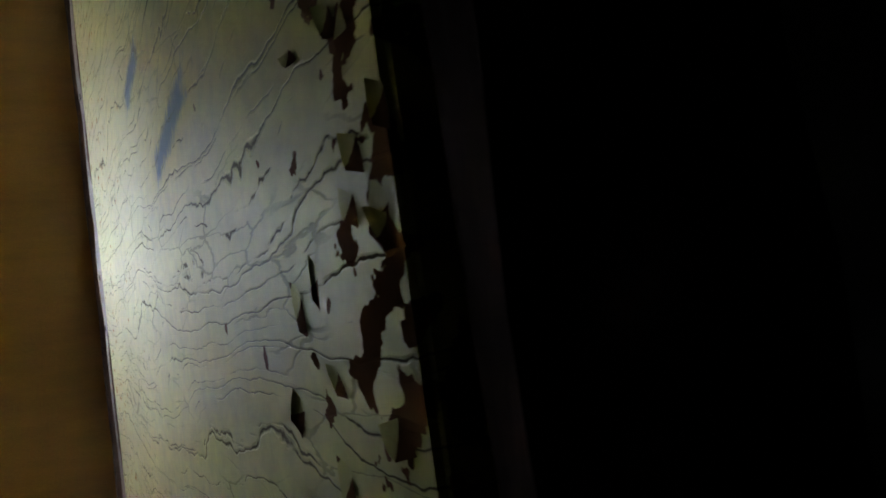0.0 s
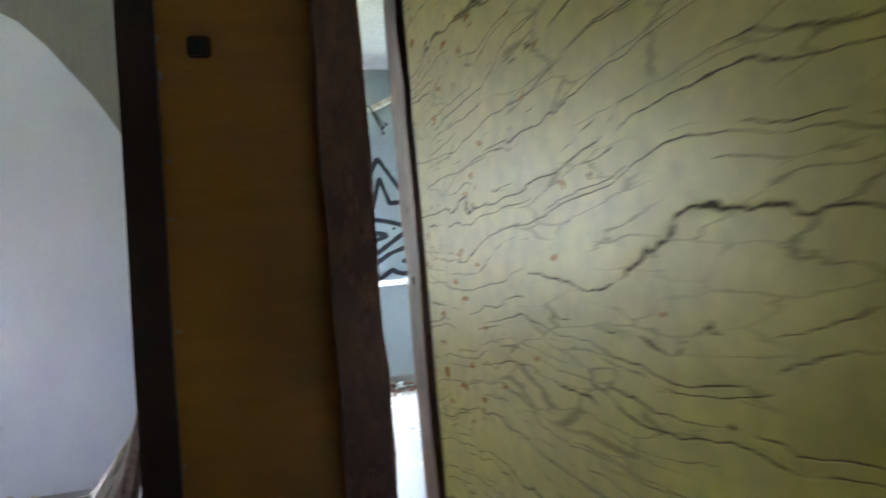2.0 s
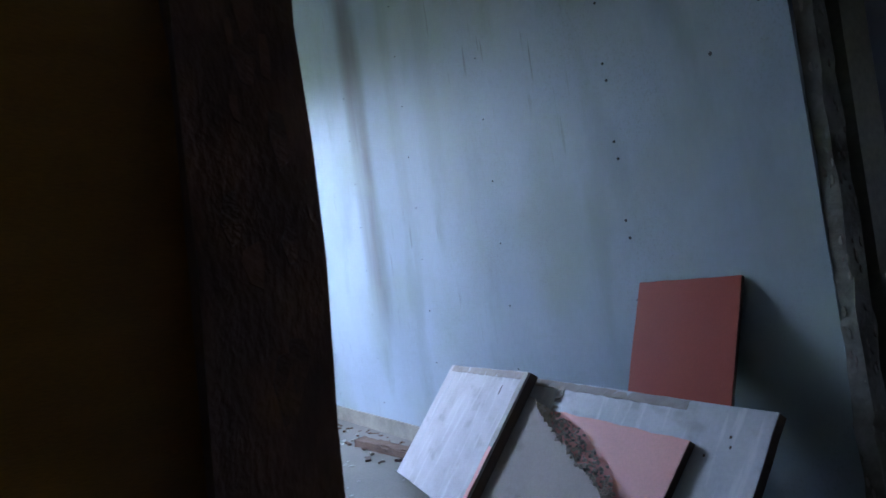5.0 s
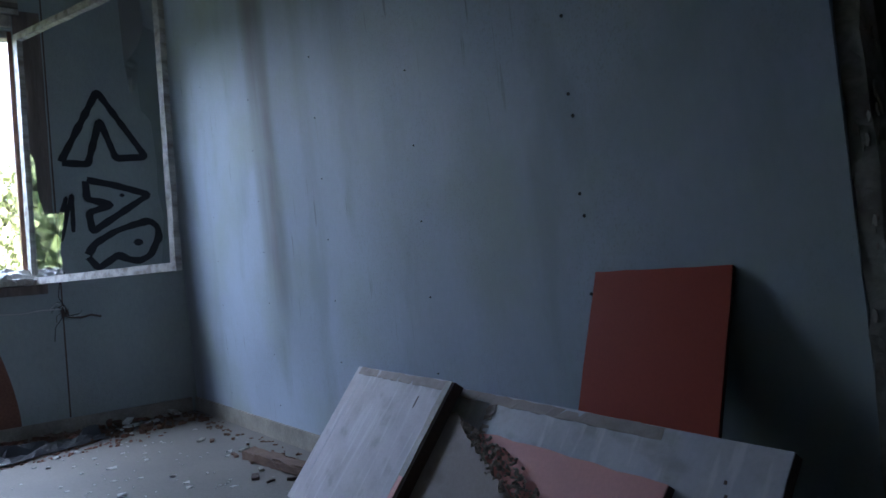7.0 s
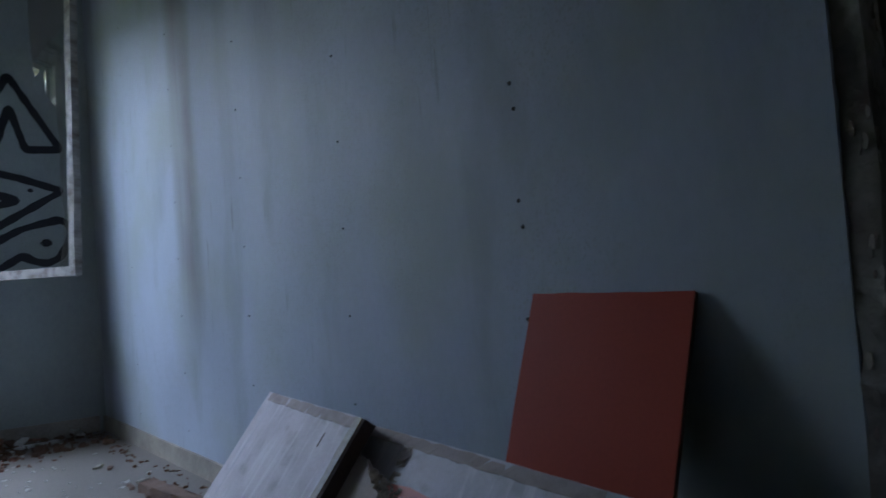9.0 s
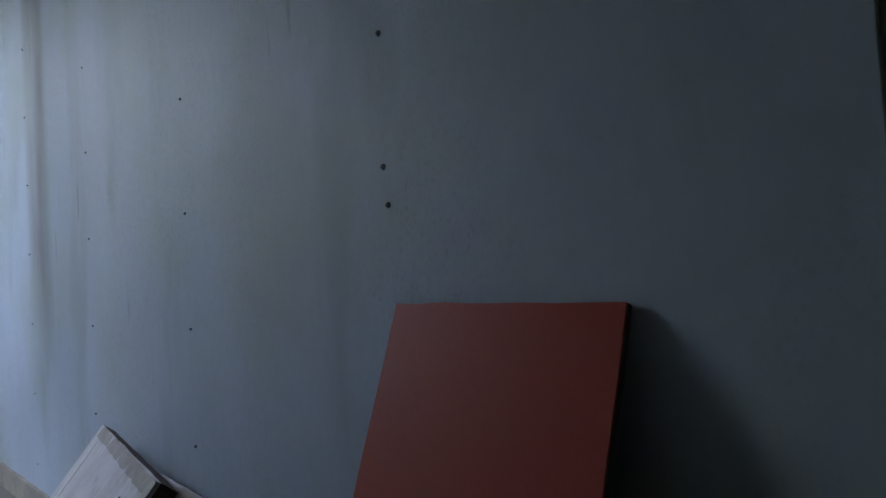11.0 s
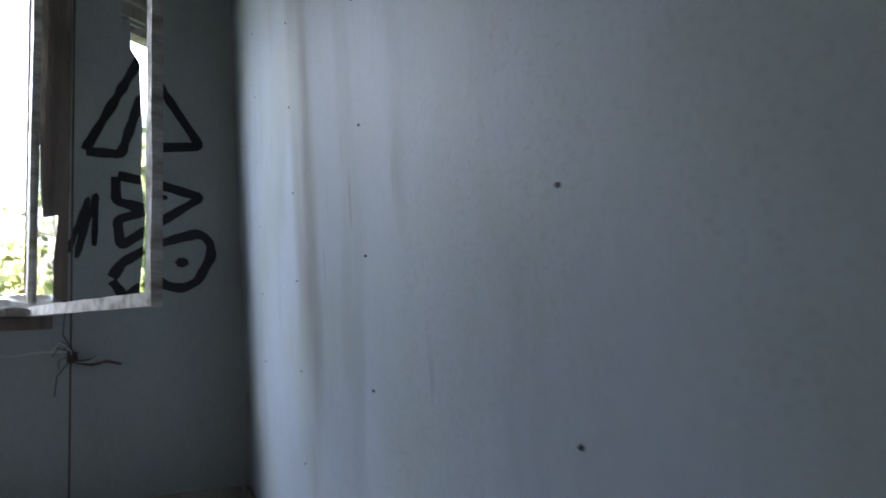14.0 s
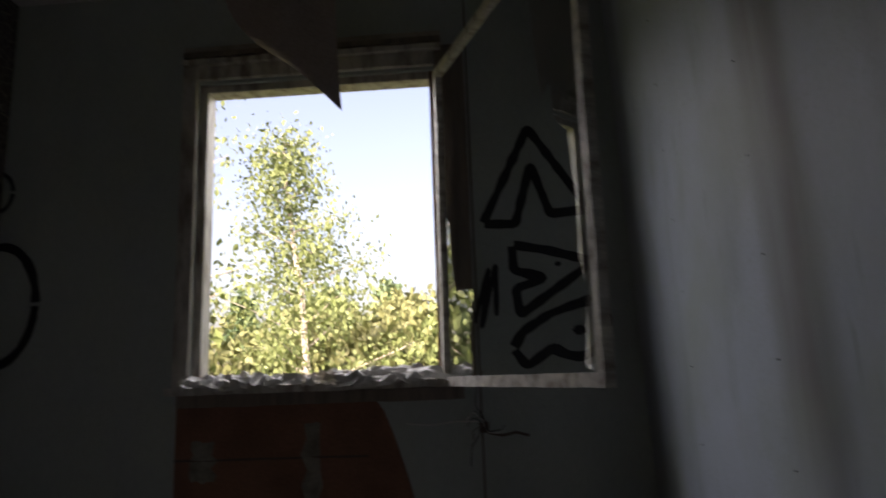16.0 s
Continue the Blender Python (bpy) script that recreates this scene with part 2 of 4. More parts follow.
def crazing(nt, width):
    """Long wavering cracks along the leaf, with finer branching ones between, broken here and there."""
    vec, (x, y, z) = axes(nt)
    slow = op(nt, "MULTIPLY", op(nt, "SUBTRACT", noise_of(nt, axes(nt, (1, 2.2, 6))[0], 1.0, 2), 0.5), 0.18)
    quick = op(nt, "MULTIPLY", op(nt, "SUBTRACT", noise_of(nt, axes(nt, (1, 1.3, 1.6))[0], 15, 4), 0.5), 0.022)
    height = op(nt, "ADD", z, op(nt, "ADD", slow, quick))
    total = None
    for freq, shift, low, high in ((25.0, 0.0, 0.36, 0.46), (43.0, 3.7, 0.46, 0.56)):
        f = op(nt, "ABSOLUTE", op(nt, "SUBTRACT", op(nt, "FRACT", op(nt, "MULTIPLY", op(nt, "ADD", height, shift), freq), 0), 0.5), 0)
        vary = op(nt, "MULTIPLY", noise_of(nt, axes(nt, (1, 6, 24))[0], 1.0, 2), width * freq / 25.0)
        line = ramp(nt, op(nt, "SUBTRACT", f, vary), 0.014, -0.008)
        broken = ramp(nt, noise_of(nt, axes(nt, (1, 3.2, 16 + freq))[0], 1.3 + shift * 0.1, 2), low, high)
        line = op(nt, "MULTIPLY", line, broken)
        total = line if total is None else op(nt, "MAXIMUM", total, line)
    cell = nt.nodes.new("ShaderNodeTexVoronoi")
    cell.feature = "DISTANCE_TO_EDGE"
    cell.inputs["Scale"].default_value = 1.0
    warp = nt.nodes.new("ShaderNodeVectorMath")
    warp.operation = "MULTIPLY_ADD"
    warp.inputs[1].default_value = (0.0, 0.5, 1.4)
    push = nt.nodes.new("ShaderNodeTexNoise")
    push.inputs["Scale"].default_value, push.inputs["Detail"].default_value = 1.2, 6
    wide = axes(nt, (1, 9, 40))[0]
    nt.links.new(wide, push.inputs["Vector"])
    nt.links.new(push.outputs["Color"], warp.inputs[0])
    nt.links.new(wide, warp.inputs[2])
    nt.links.new(warp.outputs[0], cell.inputs["Vector"])
    web = op(nt, "MULTIPLY", ramp(nt, cell.outputs["Distance"], 0.03, 0.008), ramp(nt, noise_of(nt, axes(nt, (1, 3, 7))[0], 1.4, 3), 0.47, 0.57, 0.0, 0.5))
    return op(nt, "MAXIMUM", total, web)


def chips(nt):
    """Chips to the wood: large ones by the hinges, few elsewhere."""
    vec, (x, y, z) = axes(nt, (1, 1, 1.1))
    n = noise_of(nt, vec, 34, 3)
    limit = op(nt, "SUBTRACT", 0.74, op(nt, "ADD", op(nt, "MULTIPLY", ramp(nt, y, 0.17, 0.0), 0.20), op(nt, "MULTIPLY", ramp(nt, y, 0.5, 0.2), 0.035)))
    return ramp(nt, op(nt, "SUBTRACT", n, limit), 0.0, 0.012)


def small_chips(nt):
    """Small orange chips towards the lock edge."""
    vec, (x, y, z) = axes(nt, (1, 0.6, 1.0))
    limit = op(nt, "SUBTRACT", 0.78, op(nt, "MULTIPLY", ramp(nt, y, 0.6, 1.1), 0.125))
    return ramp(nt, op(nt, "SUBTRACT", noise_of(nt, vec, 60, 2), limit), 0.0, 0.015)


def smear(nt):
    """Two short strokes of blue paint."""
    vec, (x, y, z) = axes(nt)
    rag = op(nt, "MULTIPLY", op(nt, "SUBTRACT", noise_of(nt, axes(nt, (1, 2, 1))[0], 55), 0.5), 0.03)
    total = None
    for y0, z0, half in ((0.415, 1.10, 0.055), (0.60, 1.215, 0.03)):
        dy, dz = op(nt, "SUBTRACT", y, y0), op(nt, "SUBTRACT", z, z0)
        along = op(nt, "ABSOLUTE", op(nt, "SUBTRACT", op(nt, "MULTIPLY", dy, 0.98), op(nt, "MULTIPLY", dz, 0.2)), 0)
        across = op(nt, "ABSOLUTE", op(nt, "ADD", op(nt, "MULTIPLY", dy, 0.2), op(nt, "MULTIPLY", dz, 0.98)), 0)
        d = op(nt, "ADD", op(nt, "MAXIMUM", across, op(nt, "MULTIPLY", op(nt, "SUBTRACT", along, half), 0.5)), rag)
        m = op(nt, "MULTIPLY", ramp(nt, d, 0.022, 0.006), 0.8)
        total = m if total is None else op(nt, "MAXIMUM", total, m)
    return total


overlay(m_yellow, smear, (0.05, 0.12, 0.23), 0.6)
overlay(m_yellow, lambda nt: crazing(nt, 0.022), (0.11, 0.08, 0.025), 0.6)
overlay(m_yellow, chips, (0.13, 0.055, 0.018), 0.85)
overlay(m_yellow, small_chips, (0.36, 0.16, 0.025), 0.7)
ynt = m_yellow.node_tree
yb = ynt.nodes.new("ShaderNodeBump")
yb.inputs["Strength"].default_value, yb.inputs["Distance"].default_value = 0.3, 0.0012
yb.invert = True
ynt.links.new(crazing(ynt, 0.05), yb.inputs["Height"])
yb2 = ynt.nodes.new("ShaderNodeBump")
yb2.inputs["Strength"].default_value, yb2.inputs["Distance"].default_value = 0.12, 0.008
ynt.links.new(noise_of(ynt, axes(ynt, (1, 3, 7))[0], 3.5, 3), yb2.inputs["Height"])
ynt.links.new(yb.outputs[0], yb2.inputs["Normal"])
ynt.links.new(yb2.outputs[0], ynt.nodes["Principled BSDF"].inputs["Normal"])

m_glass = bpy.data.materials.new("clear_glass")
m_glass.use_nodes = True
gnt = m_glass.node_tree
gnt.nodes.remove(gnt.nodes["Principled BSDF"])
tr = gnt.nodes.new("ShaderNodeBsdfTransparent")
tr.inputs[0].default_value = (0.93, 0.96, 0.95, 1)
gl = gnt.nodes.new("ShaderNodeBsdfGlossy")
gl.inputs["Roughness"].default_value = 0.02
face = gnt.nodes.new("ShaderNodeLayerWeight")
face.inputs[0].default_value = 0.5
fr = gnt.nodes.new("ShaderNodeMapRange")
for k, v in enumerate((0.25, 1.0, 0.05, 0.85)):
    fr.inputs[k + 1].default_value = v
gnt.links.new(face.outputs["Facing"], fr.inputs[0])
gm = gnt.nodes.new("ShaderNodeMixShader")
gnt.links.new(fr.outputs[0], gm.inputs[0])
gnt.links.new(tr.outputs[0], gm.inputs[1])
gnt.links.new(gl.outputs[0], gm.inputs[2])
gnt.links.new(gm.outputs[0], gnt.nodes["Material Output"].inputs[0])


def leafy(name, base):
    m = coat(name, base, 0.6, 0.5, 3, 30, bump=0.0, amount=0.7, stain=(base[0] * 1.15, base[1] * 1.15, base[2] * 1.3))
    m.node_tree.nodes["Principled BSDF"].inputs["Transmission Weight"].default_value = 0.0
    return m


m_leaf = leafy("birch_leaves", (0.13, 0.18, 0.065))
m_leaf2 = leafy("shrub_leaves", (0.15, 0.175, 0.07))
m_pine = leafy("conifer_needles", (0.06, 0.11, 0.05))
m_bark = coat("pale_birch_bark", (0.50, 0.47, 0.42), 0.8, 0.2, 8, 40, (1, 1, 3), 0.3, amount=0.9)
m_grass = coat("rough_grass", (0.12, 0.16, 0.05), 0.9, 0.6, 0.6, 30, bump=0.5, stain=(0.22, 0.19, 0.08), amount=0.8)


# ---- mesh helpers ----
def mesh_of(name, bm, *mats):
    bmesh.ops.recalc_face_normals(bm, faces=bm.faces)
    me = bpy.data.meshes.new(name)
    bm.to_mesh(me)
    bm.free()
    for m in mats:
        me.materials.append(m)
    return me


def part(name, bm, material, parent, label=""):
    ob = new(name, mesh_of(name, bm, material))
    ob.parent = parent
    return tagged(ob, label)


def thing(name, label, category, group="", at=None):
    ob = new(name)
    ob.empty_display_size = 0.1
    if at:
        ob.matrix_world = at
    return tagged(ob, label, category, group)


def solo(name, bm, material, label, category, kind="", group=""):
    return tagged(new(name, mesh_of(name, bm, material)), label, category, group, kind)


def box(bm, x0, x1, y0, y1, z0, z1, bevel=0.0):
    v = [bm.verts.new((x, y, z)) for x in (x0, x1) for y in (y0, y1) for z in (z0, z1)]
    fs = [bm.faces.new([v[i] for i in q]) for q in ((0, 1, 3, 2), (4, 6, 7, 5), (0, 4, 5, 1), (2, 3, 7, 6), (0, 2, 6, 4), (1, 5, 7, 3))]
    if bevel:
        es = list({e for f in fs for e in f.edges})
        bmesh.ops.bevel(bm, geom=es, offset=bevel, segments=2, affect="EDGES")
    return bm


def boxed(*a, bevel=0.0):
    return box(bmesh.new(), *a, bevel=bevel)


def prism(pts, depth, bm=None):
    """A flat outline in the local xy plane, thickened downwards by depth."""
    bm = bm or bmesh.new()
    top = [bm.verts.new((x, y, 0)) for x, y in pts]
    low = [bm.verts.new((x, y, -depth)) for x, y in pts]
    bm.faces.new(top)
    bm.faces.new(low[::-1])
    for i in range(len(pts)):
        j = (i + 1) % len(pts)
        bm.faces.new((top[i], low[i], low[j], top[j]))
    return bm


def ragged(a, b, n, amp, rnd):
    """Points from a towards b with small sideways jitter, without b."""
    a, b = Vector(a), Vector(b)
    side = Vector((-(b - a).y, (b - a).x)).normalized()
    return [tuple(a.lerp(b, i / n) + (side * rnd.uniform(-amp, amp) if i else side * 0)) for i in range(n)]


def plane_at(origin, u, v):
    """A pose whose local x is u, y is v made square to it, z their normal."""
    u = Vector(u).normalized()
    n = u.cross(Vector(v)).normalized()
    v = n.cross(u)
    return Matrix.Translation(origin) @ Matrix((u, v, n)).transposed().to_4x4()


def uneven(bm, cuts, amp, seed, along=2):
    """Cuts a long board across and shifts the rings, so that its edges waver."""
    rnd = random.Random(seed)
    zs = [v.co[along] for v in bm.verts]
    lo, hi = min(zs), max(zs)
    for i in range(1, cuts):
        co, no = [0, 0, 0], [0, 0, 0]
        co[along], no[along] = lo + (hi - lo) * (i + rnd.uniform(-.3, .3)) / cuts, 1
        bmesh.ops.bisect_plane(bm, geom=bm.verts[:] + bm.edges[:] + bm.faces[:], plane_co=co, plane_no=no)
    for v in bm.verts:
        if lo + 0.001 < v.co[along] < hi - 0.001:
            for k in range(3):
                if k != along:
                    v.co[k] += rnd.uniform(-amp, amp)
    return bm


CEIL = 3.68
FLOOR = 0.04
WIN_Y = 10.75


def bx(y, z=1.1):
    """The blue wall's face: it runs slightly askew and leans a little into the room."""
    return 3.965 - 0.018 * (y - 6.3) - 0.025 * (z - 1.1)


# ---- structure ----
solo("floor", boxed(-3.4, 6.2, -0.6, 10.95, FLOOR - 0.2, FLOOR), m_floor, "dusty grey linoleum floor with paint flakes", "floor", "structure")
solo("ceiling", boxed(-3.4, 6.2, -0.6, 10.95, CEIL, CEIL + 0.15), m_ceiling, "white painted ceiling with damp marks", "ceiling", "structure")
solo("roof", boxed(-3.8, 6.6, -1.0, 11.2, CEIL + 0.16, CEIL + 0.5), m_grey, "flat grey roof above the rooms", "roof", "structure")


def wall(name, boxes, material, label):
    bm = bmesh.new()
    for b in boxes:
        box(bm, *b)
    return solo(name, bm, material, label, "wall", "structure")


# the long blue wall, askew, ending at a stripped jamb
bm = bmesh.new()
for y0, y1 in ((5.59, WIN_Y + 0.2),):
    vs = [bm.verts.new(p) for p in ((bx(y0, FLOOR), y0, FLOOR), (bx(y1, FLOOR), y1, FLOOR), (4.25, y1, FLOOR), (4.25, y0, FLOOR),
                                    (bx(y0, CEIL), y0, CEIL), (bx(y1, CEIL), y1, CEIL), (4.25, y1, CEIL), (4.25, y0, CEIL))]
    for q in ((0, 1, 2, 3), (4, 7, 6, 5), (0, 4, 5, 1), (1, 5, 6, 2), (2, 6, 7, 3), (3, 7, 4, 0)):
        bm.faces.new([vs[i] for i in q])
wall_east = solo("wall_east", bm, m_blue, "pale blue painted panel wall with brown run marks, darker at the window corner", "wall", "structure")

WX0, WX1, WZ0, WZ1 = 1.33, 2.79, 1.20, 3.045
wall_north = wall("wall_north", [(-3.4, WX0, WIN_Y, WIN_Y + 0.2, FLOOR, CEIL), (WX1, 4.25, WIN_Y, WIN_Y + 0.2, FLOOR, CEIL),
                    (WX0, WX1, WIN_Y, WIN_Y + 0.2, FLOOR, WZ0), (WX0, WX1, WIN_Y, WIN_Y + 0.2, WZ1, CEIL)], m_bluedark, "blue-grey window wall with spray paint and stains")
wall("wall_post", [(1.62, 2.280, 5.19, 5.40, FLOOR, CEIL)], m_ochre, "ochre gloss painted wall pier between two openings")
wall("wall_middle", [(1.66, 1.80, 5.40, 7.60, FLOOR, CEIL)], m_bluedark, "thin blue-grey partition wall")
wall("wall_partition", [(0.10, 1.80, 7.60, 7.72, FLOOR, CEIL)], m_white, "white partition wall with torn wallpaper at its top")
wall("wall_west", [(-0.02, 0.10, 7.60, 10.75, FLOOR, CEIL)], m_paperdark, "partition end with patterned wallpaper")
# opening out of view, added to throw light and sheen on the yellow door
wall("wall_far", [(-3.4, -2.5, 9.3, 9.42, FLOOR, CEIL), (-1.3, -0.02, 9.3, 9.42, FLOOR, CEIL), (-2.5, -1.3, 9.3, 9.42, FLOOR, 1.1), (-2.5, -1.3, 9.3, 9.42, 2.65, CEIL)], m_white, "white painted wall of the west room")
# this opening is unseen too, added to light the white partition
wall("wall_outer_west", [(-3.4, -3.2, -0.6, 6.3, FLOOR, CEIL), (-3.4, -3.2, 7.1, 9.3, FLOOR, CEIL),
                         (-3.4, -3.2, 6.3, 7.1, FLOOR, 1.4), (-3.4, -3.2, 6.3, 7.1, 2.4, CEIL)], m_white, "white outer wall with an unseen opening added for light")
wall("wall_south", [(-3.4, 1.10, 2.63, 2.75, FLOOR, CEIL), (2.37, 6.2, 2.63, 2.75, FLOOR, CEIL), (1.10, 2.37, 2.63, 2.75, 2.25, CEIL)], m_grey, "grey plaster wall with a doorway")
# unseen wall, added to keep west light off the door's hinge end
wall("wall_light_block", [(0.83, 0.95, 2.75, 4.95, FLOOR, CEIL)], m_grey, "unseen grey plaster wall added to shade the yellow door")
wall("wall_start", [(-3.4, 6.2, -0.6, -0.45, FLOOR, CEIL)], m_grey, "grey plaster back wall")
# small unseen opening, added to brighten the side room
wall("wall_outer_east", [(6.05, 6.2, -0.45, 3.4, FLOOR, CEIL), (6.05, 6.2, 3.7, 10.75, FLOOR, CEIL), (6.05, 6.2, 3.4, 3.7, FLOOR, 1.5), (6.05, 6.2, 3.4, 3.7, 1.9, CEIL)], m_white, "white painted outer wall")
wall("wall_side_room", [(4.25, 6.05, 7.3, 7.42, FLOOR, CEIL)], m_white, "off-white wall of the side room")

# trims round the openings
def casing(name, b, material, label, seed, amp=0.004, cuts=14):
    return solo(name, uneven(boxed(*b), cuts, amp, seed), material, label, "door casing", "structure")


casing("trim_west_opening", (1.585, 1.692, 5.155, 5.188, FLOOR, CEIL), m_black, "dark brown glossy door casing", 1, 0.003)
casing("trim_west_reveal", (1.585, 1.618, 5.19, 5.42, FLOOR, CEIL), m_black, "dark brown glossy door reveal", 2, 0.002)
casing("trim_room_opening", (2.158, 2.290, 5.095, 5.188, FLOOR, CEIL), m_brown, "worn dark brown door casing with flaking paint", 4, 0.005, 26)
casing("trim_room_stop", (2.282, 2.305, 5.19, 5.245, FLOOR, CEIL), m_brown, "splintered brown door stop", 55, 0.005, 34)
casing("trim_room_reveal", (2.282, 2.326, 5.247, 5.42, FLOOR, CEIL), m_brown, "splintered brown door reveal", 5, 0.007, 34)
casing("trim_start_door", (2.235, 2.385, 2.595, 2.628, FLOOR, 2.3), m_tar, "dark brown casing beside the yellow door", 6, 0.004, 20)
casing("trim_start_reveal", (2.262, 2.368, 2.63, 2.75, FLOOR, 2.25), m_tar, "dark brown door reveal", 61, 0.002)
casing("trim_start_door_west", (1.02, 1.12, 2.60, 2.628, FLOOR, 2.3), m_black, "dark brown casing", 7)
casing("trim_stripped_jamb", (bx(5.6) + 0.006, 4.06, 5.535, 5.588, FLOOR, CEIL), m_peel, "stripped jamb with peeling grey paint", 8, 0.006, 60)
casing("trim_jamb_groove", (4.062, 4.085, 5.56, 5.588, FLOOR, CEIL), m_tar, "dark gap between a jamb and a door board", 10, 0.002)
casing("trim_olive_board", (4.087, 4.22, 5.515, 5.588, FLOOR, CEIL), m_olive, "olive-grey painted door board", 9, 0.002)
# baseboards and a moulding under the ceiling
bm = bmesh.new()
y0, y1 = 5.75, WIN_Y - 0.001
vs = [bm.verts.new((bx(y, 0.1) + dx, y, z)) for dx in (-0.018, 0.004) for y in (y0, y1) for z in (FLOOR, FLOOR + 0.105)]
for q in ((0, 1, 3, 2), (4, 6, 7, 5), (0, 4, 5, 1), (2, 3, 7, 6), (0, 2, 6, 4), (1, 5, 7, 3)):
    bm.faces.new([vs[i] for i in q])
uneven(bm, 24, 0.0015, 15, 1)
solo("baseboard", bm, m_base, "dirty cream baseboard along a blue wall", "baseboard", "structure")
solo("baseboard_north", boxed(0.12, bx(WIN_Y) - 0.02, WIN_Y - 0.02, WIN_Y - 0.001, FLOOR, FLOOR + 0.11, bevel=0.004), m_base, "dirty cream baseboard under the window", "baseboard", "structure")
solo("trim_ceiling", boxed(bx(8, CEIL) - 0.08, bx(8, CEIL) + 0.05, 5.6, WIN_Y, CEIL - 0.06, CEIL - 0.002, bevel=0.01), m_ceiling, "white ceiling moulding", "trim", "structure")
solo("trim_wall_seam", boxed(2.984, 2.994, WIN_Y - 0.004, WIN_Y - 0.001, FLOOR + 0.115, CEIL), m_edge, "narrow dark strip over a wall panel joint", "trim", "structure")

# screws of the blue wall's panels
def screw(y, z, r, parent):
    bm = bmesh.new()
    bmesh.ops.create_cone(bm, cap_ends=True, segments=8, radius1=r, radius2=r * 0.6, depth=0.005,
                          matrix=Matrix.Translation((bx(y, z) - 0.002, y, z)) @ Matrix.Rotation(radians(-90), 4, "Y"))
    part("screw", bm, m_iron, parent)


for col, r in ((7.245, 0.0045), (8.10, 0.004), (8.98, 0.0035), (9.85, 0.0035)):
    for k in range(9):
        screw(col + 0.004 * (k % 2), 0.255 + k * 0.3155, r, wall_east)
for k in range(8):
    screw(6.365, 0.495 + k * 0.313, 0.0065, wall_east)
    screw(6.373, 0.565 + k * 0.313, 0.0065, wall_east)

screw(5.88, 1.68, 0.008, wall_east)
screw(5.68, 1.78, 0.006, wall_east)

# ---- window ----
win = tagged(new("window_1"), "broken wooden window with flaking white frame and an open sash", "window", kind="structure")
for b in ((WX0 - 0.095, WX0 + 0.0, WIN_Y - 0.03, WIN_Y - 0.001, WZ0 - 0.05, WZ1 + 0.11), (WX0 - 0.0, WX1, WIN_Y - 0.03, WIN_Y - 0.001, WZ1 + 0.02, WZ1 + 0.11)):
    part("casing_board", boxed(*b, bevel=0.005), m_frame, win)
part("casing_board", uneven(boxed(WX1 + 0.006, 2.972, WIN_Y - 0.016, WIN_Y - 0.001, WZ0 + 0.005, WZ1 + 0.15), 14, 0.003, 23), m_bare, win, "bare grey-brown board")
for k, (z, d) in enumerate(((WZ1 + 0.114, 0.055), (WZ1 + 0.165, 0.045), (WZ1 + 0.205, 0.03))):
    part("head_moulding", uneven(boxed(WX0 - 0.09, WX1 + 0.05, WIN_Y - d, WIN_Y - 0.001, z, z + 0.034), 14, 0.002, 24 + k, 0), (m_frame, m_bare, m_base)[k], win)
for b in ((WX0 + 0.001, WX0 + 0.05, WIN_Y + 0.02, WIN_Y + 0.14, WZ0, WZ1), (WX1 - 0.03, WX1 - 0.001, WIN_Y + 0.02, WIN_Y + 0.14, WZ0, WZ1),
          (WX0 + 0.05, WX1 - 0.03, WIN_Y + 0.02, WIN_Y + 0.14, WZ1 - 0.05, WZ1 - 0.001), (WX0 + 0.05, WX1 - 0.03, WIN_Y + 0.03, WIN_Y + 0.14, WZ0, WZ0 + 0.05)):
    part("window_frame", boxed(*b, bevel=0.004), m_frame if b[0] < 1.4 else m_brown, win)
part("window_sill", uneven(boxed(WX0 - 0.1, 2.93, WIN_Y - 0.11, WIN_Y + 0.03, WZ0 - 0.045, WZ0 - 0.003), 16, 0.004, 21, 0), m_frame, win)
part("sill_apron", uneven(boxed(WX0 - 0.06, 2.9, WIN_Y - 0.035, WIN_Y - 0.002, WZ0 - 0.115, WZ0 - 0.047), 16, 0.004, 22, 0), m_bare, win)

# the sash stands open into the room, most of its glass gone
hinge, free = Vector((2.80, 10.70, 1.19)), Vector((3.45, 9.165, 1.17))
sash = thing("window_sash", "open wooden window sash with broken glass shards", "window sash", at=plane_at(hinge, free - hinge, (0, 0, 1)))
L, HS = (free - hinge).length, 1.80
for name, b in (("rail", (0, L, -0.035, 0.015, -0.02, 0.02)), ("rail", (0, L, HS - 0.05, HS, -0.02, 0.02)),
                ("stile", (0, 0.05, 0.015, HS - 0.05, -0.02, 0.02)), ("stile", (L - 0.05, L, 0.015, HS - 0.05, -0.02, 0.02))):
    part(name, uneven(boxed(*b), 12, 0.002, 31, 0 if name == "rail" else 1), m_frame, sash)
rnd = random.Random(5)


def shard(pts):
    ob = part("glass_shard", prism(pts, 0.003), m_glass, sash, "jagged glass left in the sash")
    ob.visible_shadow = False


shard([(L - 0.05, 0.02), (L - 0.05, HS - 0.05), (L - 0.42, HS - 0.05), (L - 0.40, 1.34), (L - 0.36, 1.10), (L - 0.28, 1.14), (L - 0.26, 0.98),
       (L - 0.17, 0.90), (L - 0.14, 0.62), (L - 0.15, 0.45), (L - 0.11, 0.30), (L - 0.13, 0.16), (L - 0.16, 0.02)])
shard([(0.05, 0.02), (0.42, 0.02), (0.40, 0.20), (0.48, 0.44), (0.22, 0.46), (0.16, 0.62), (0.14, 0.85), (0.05, 0.98)])
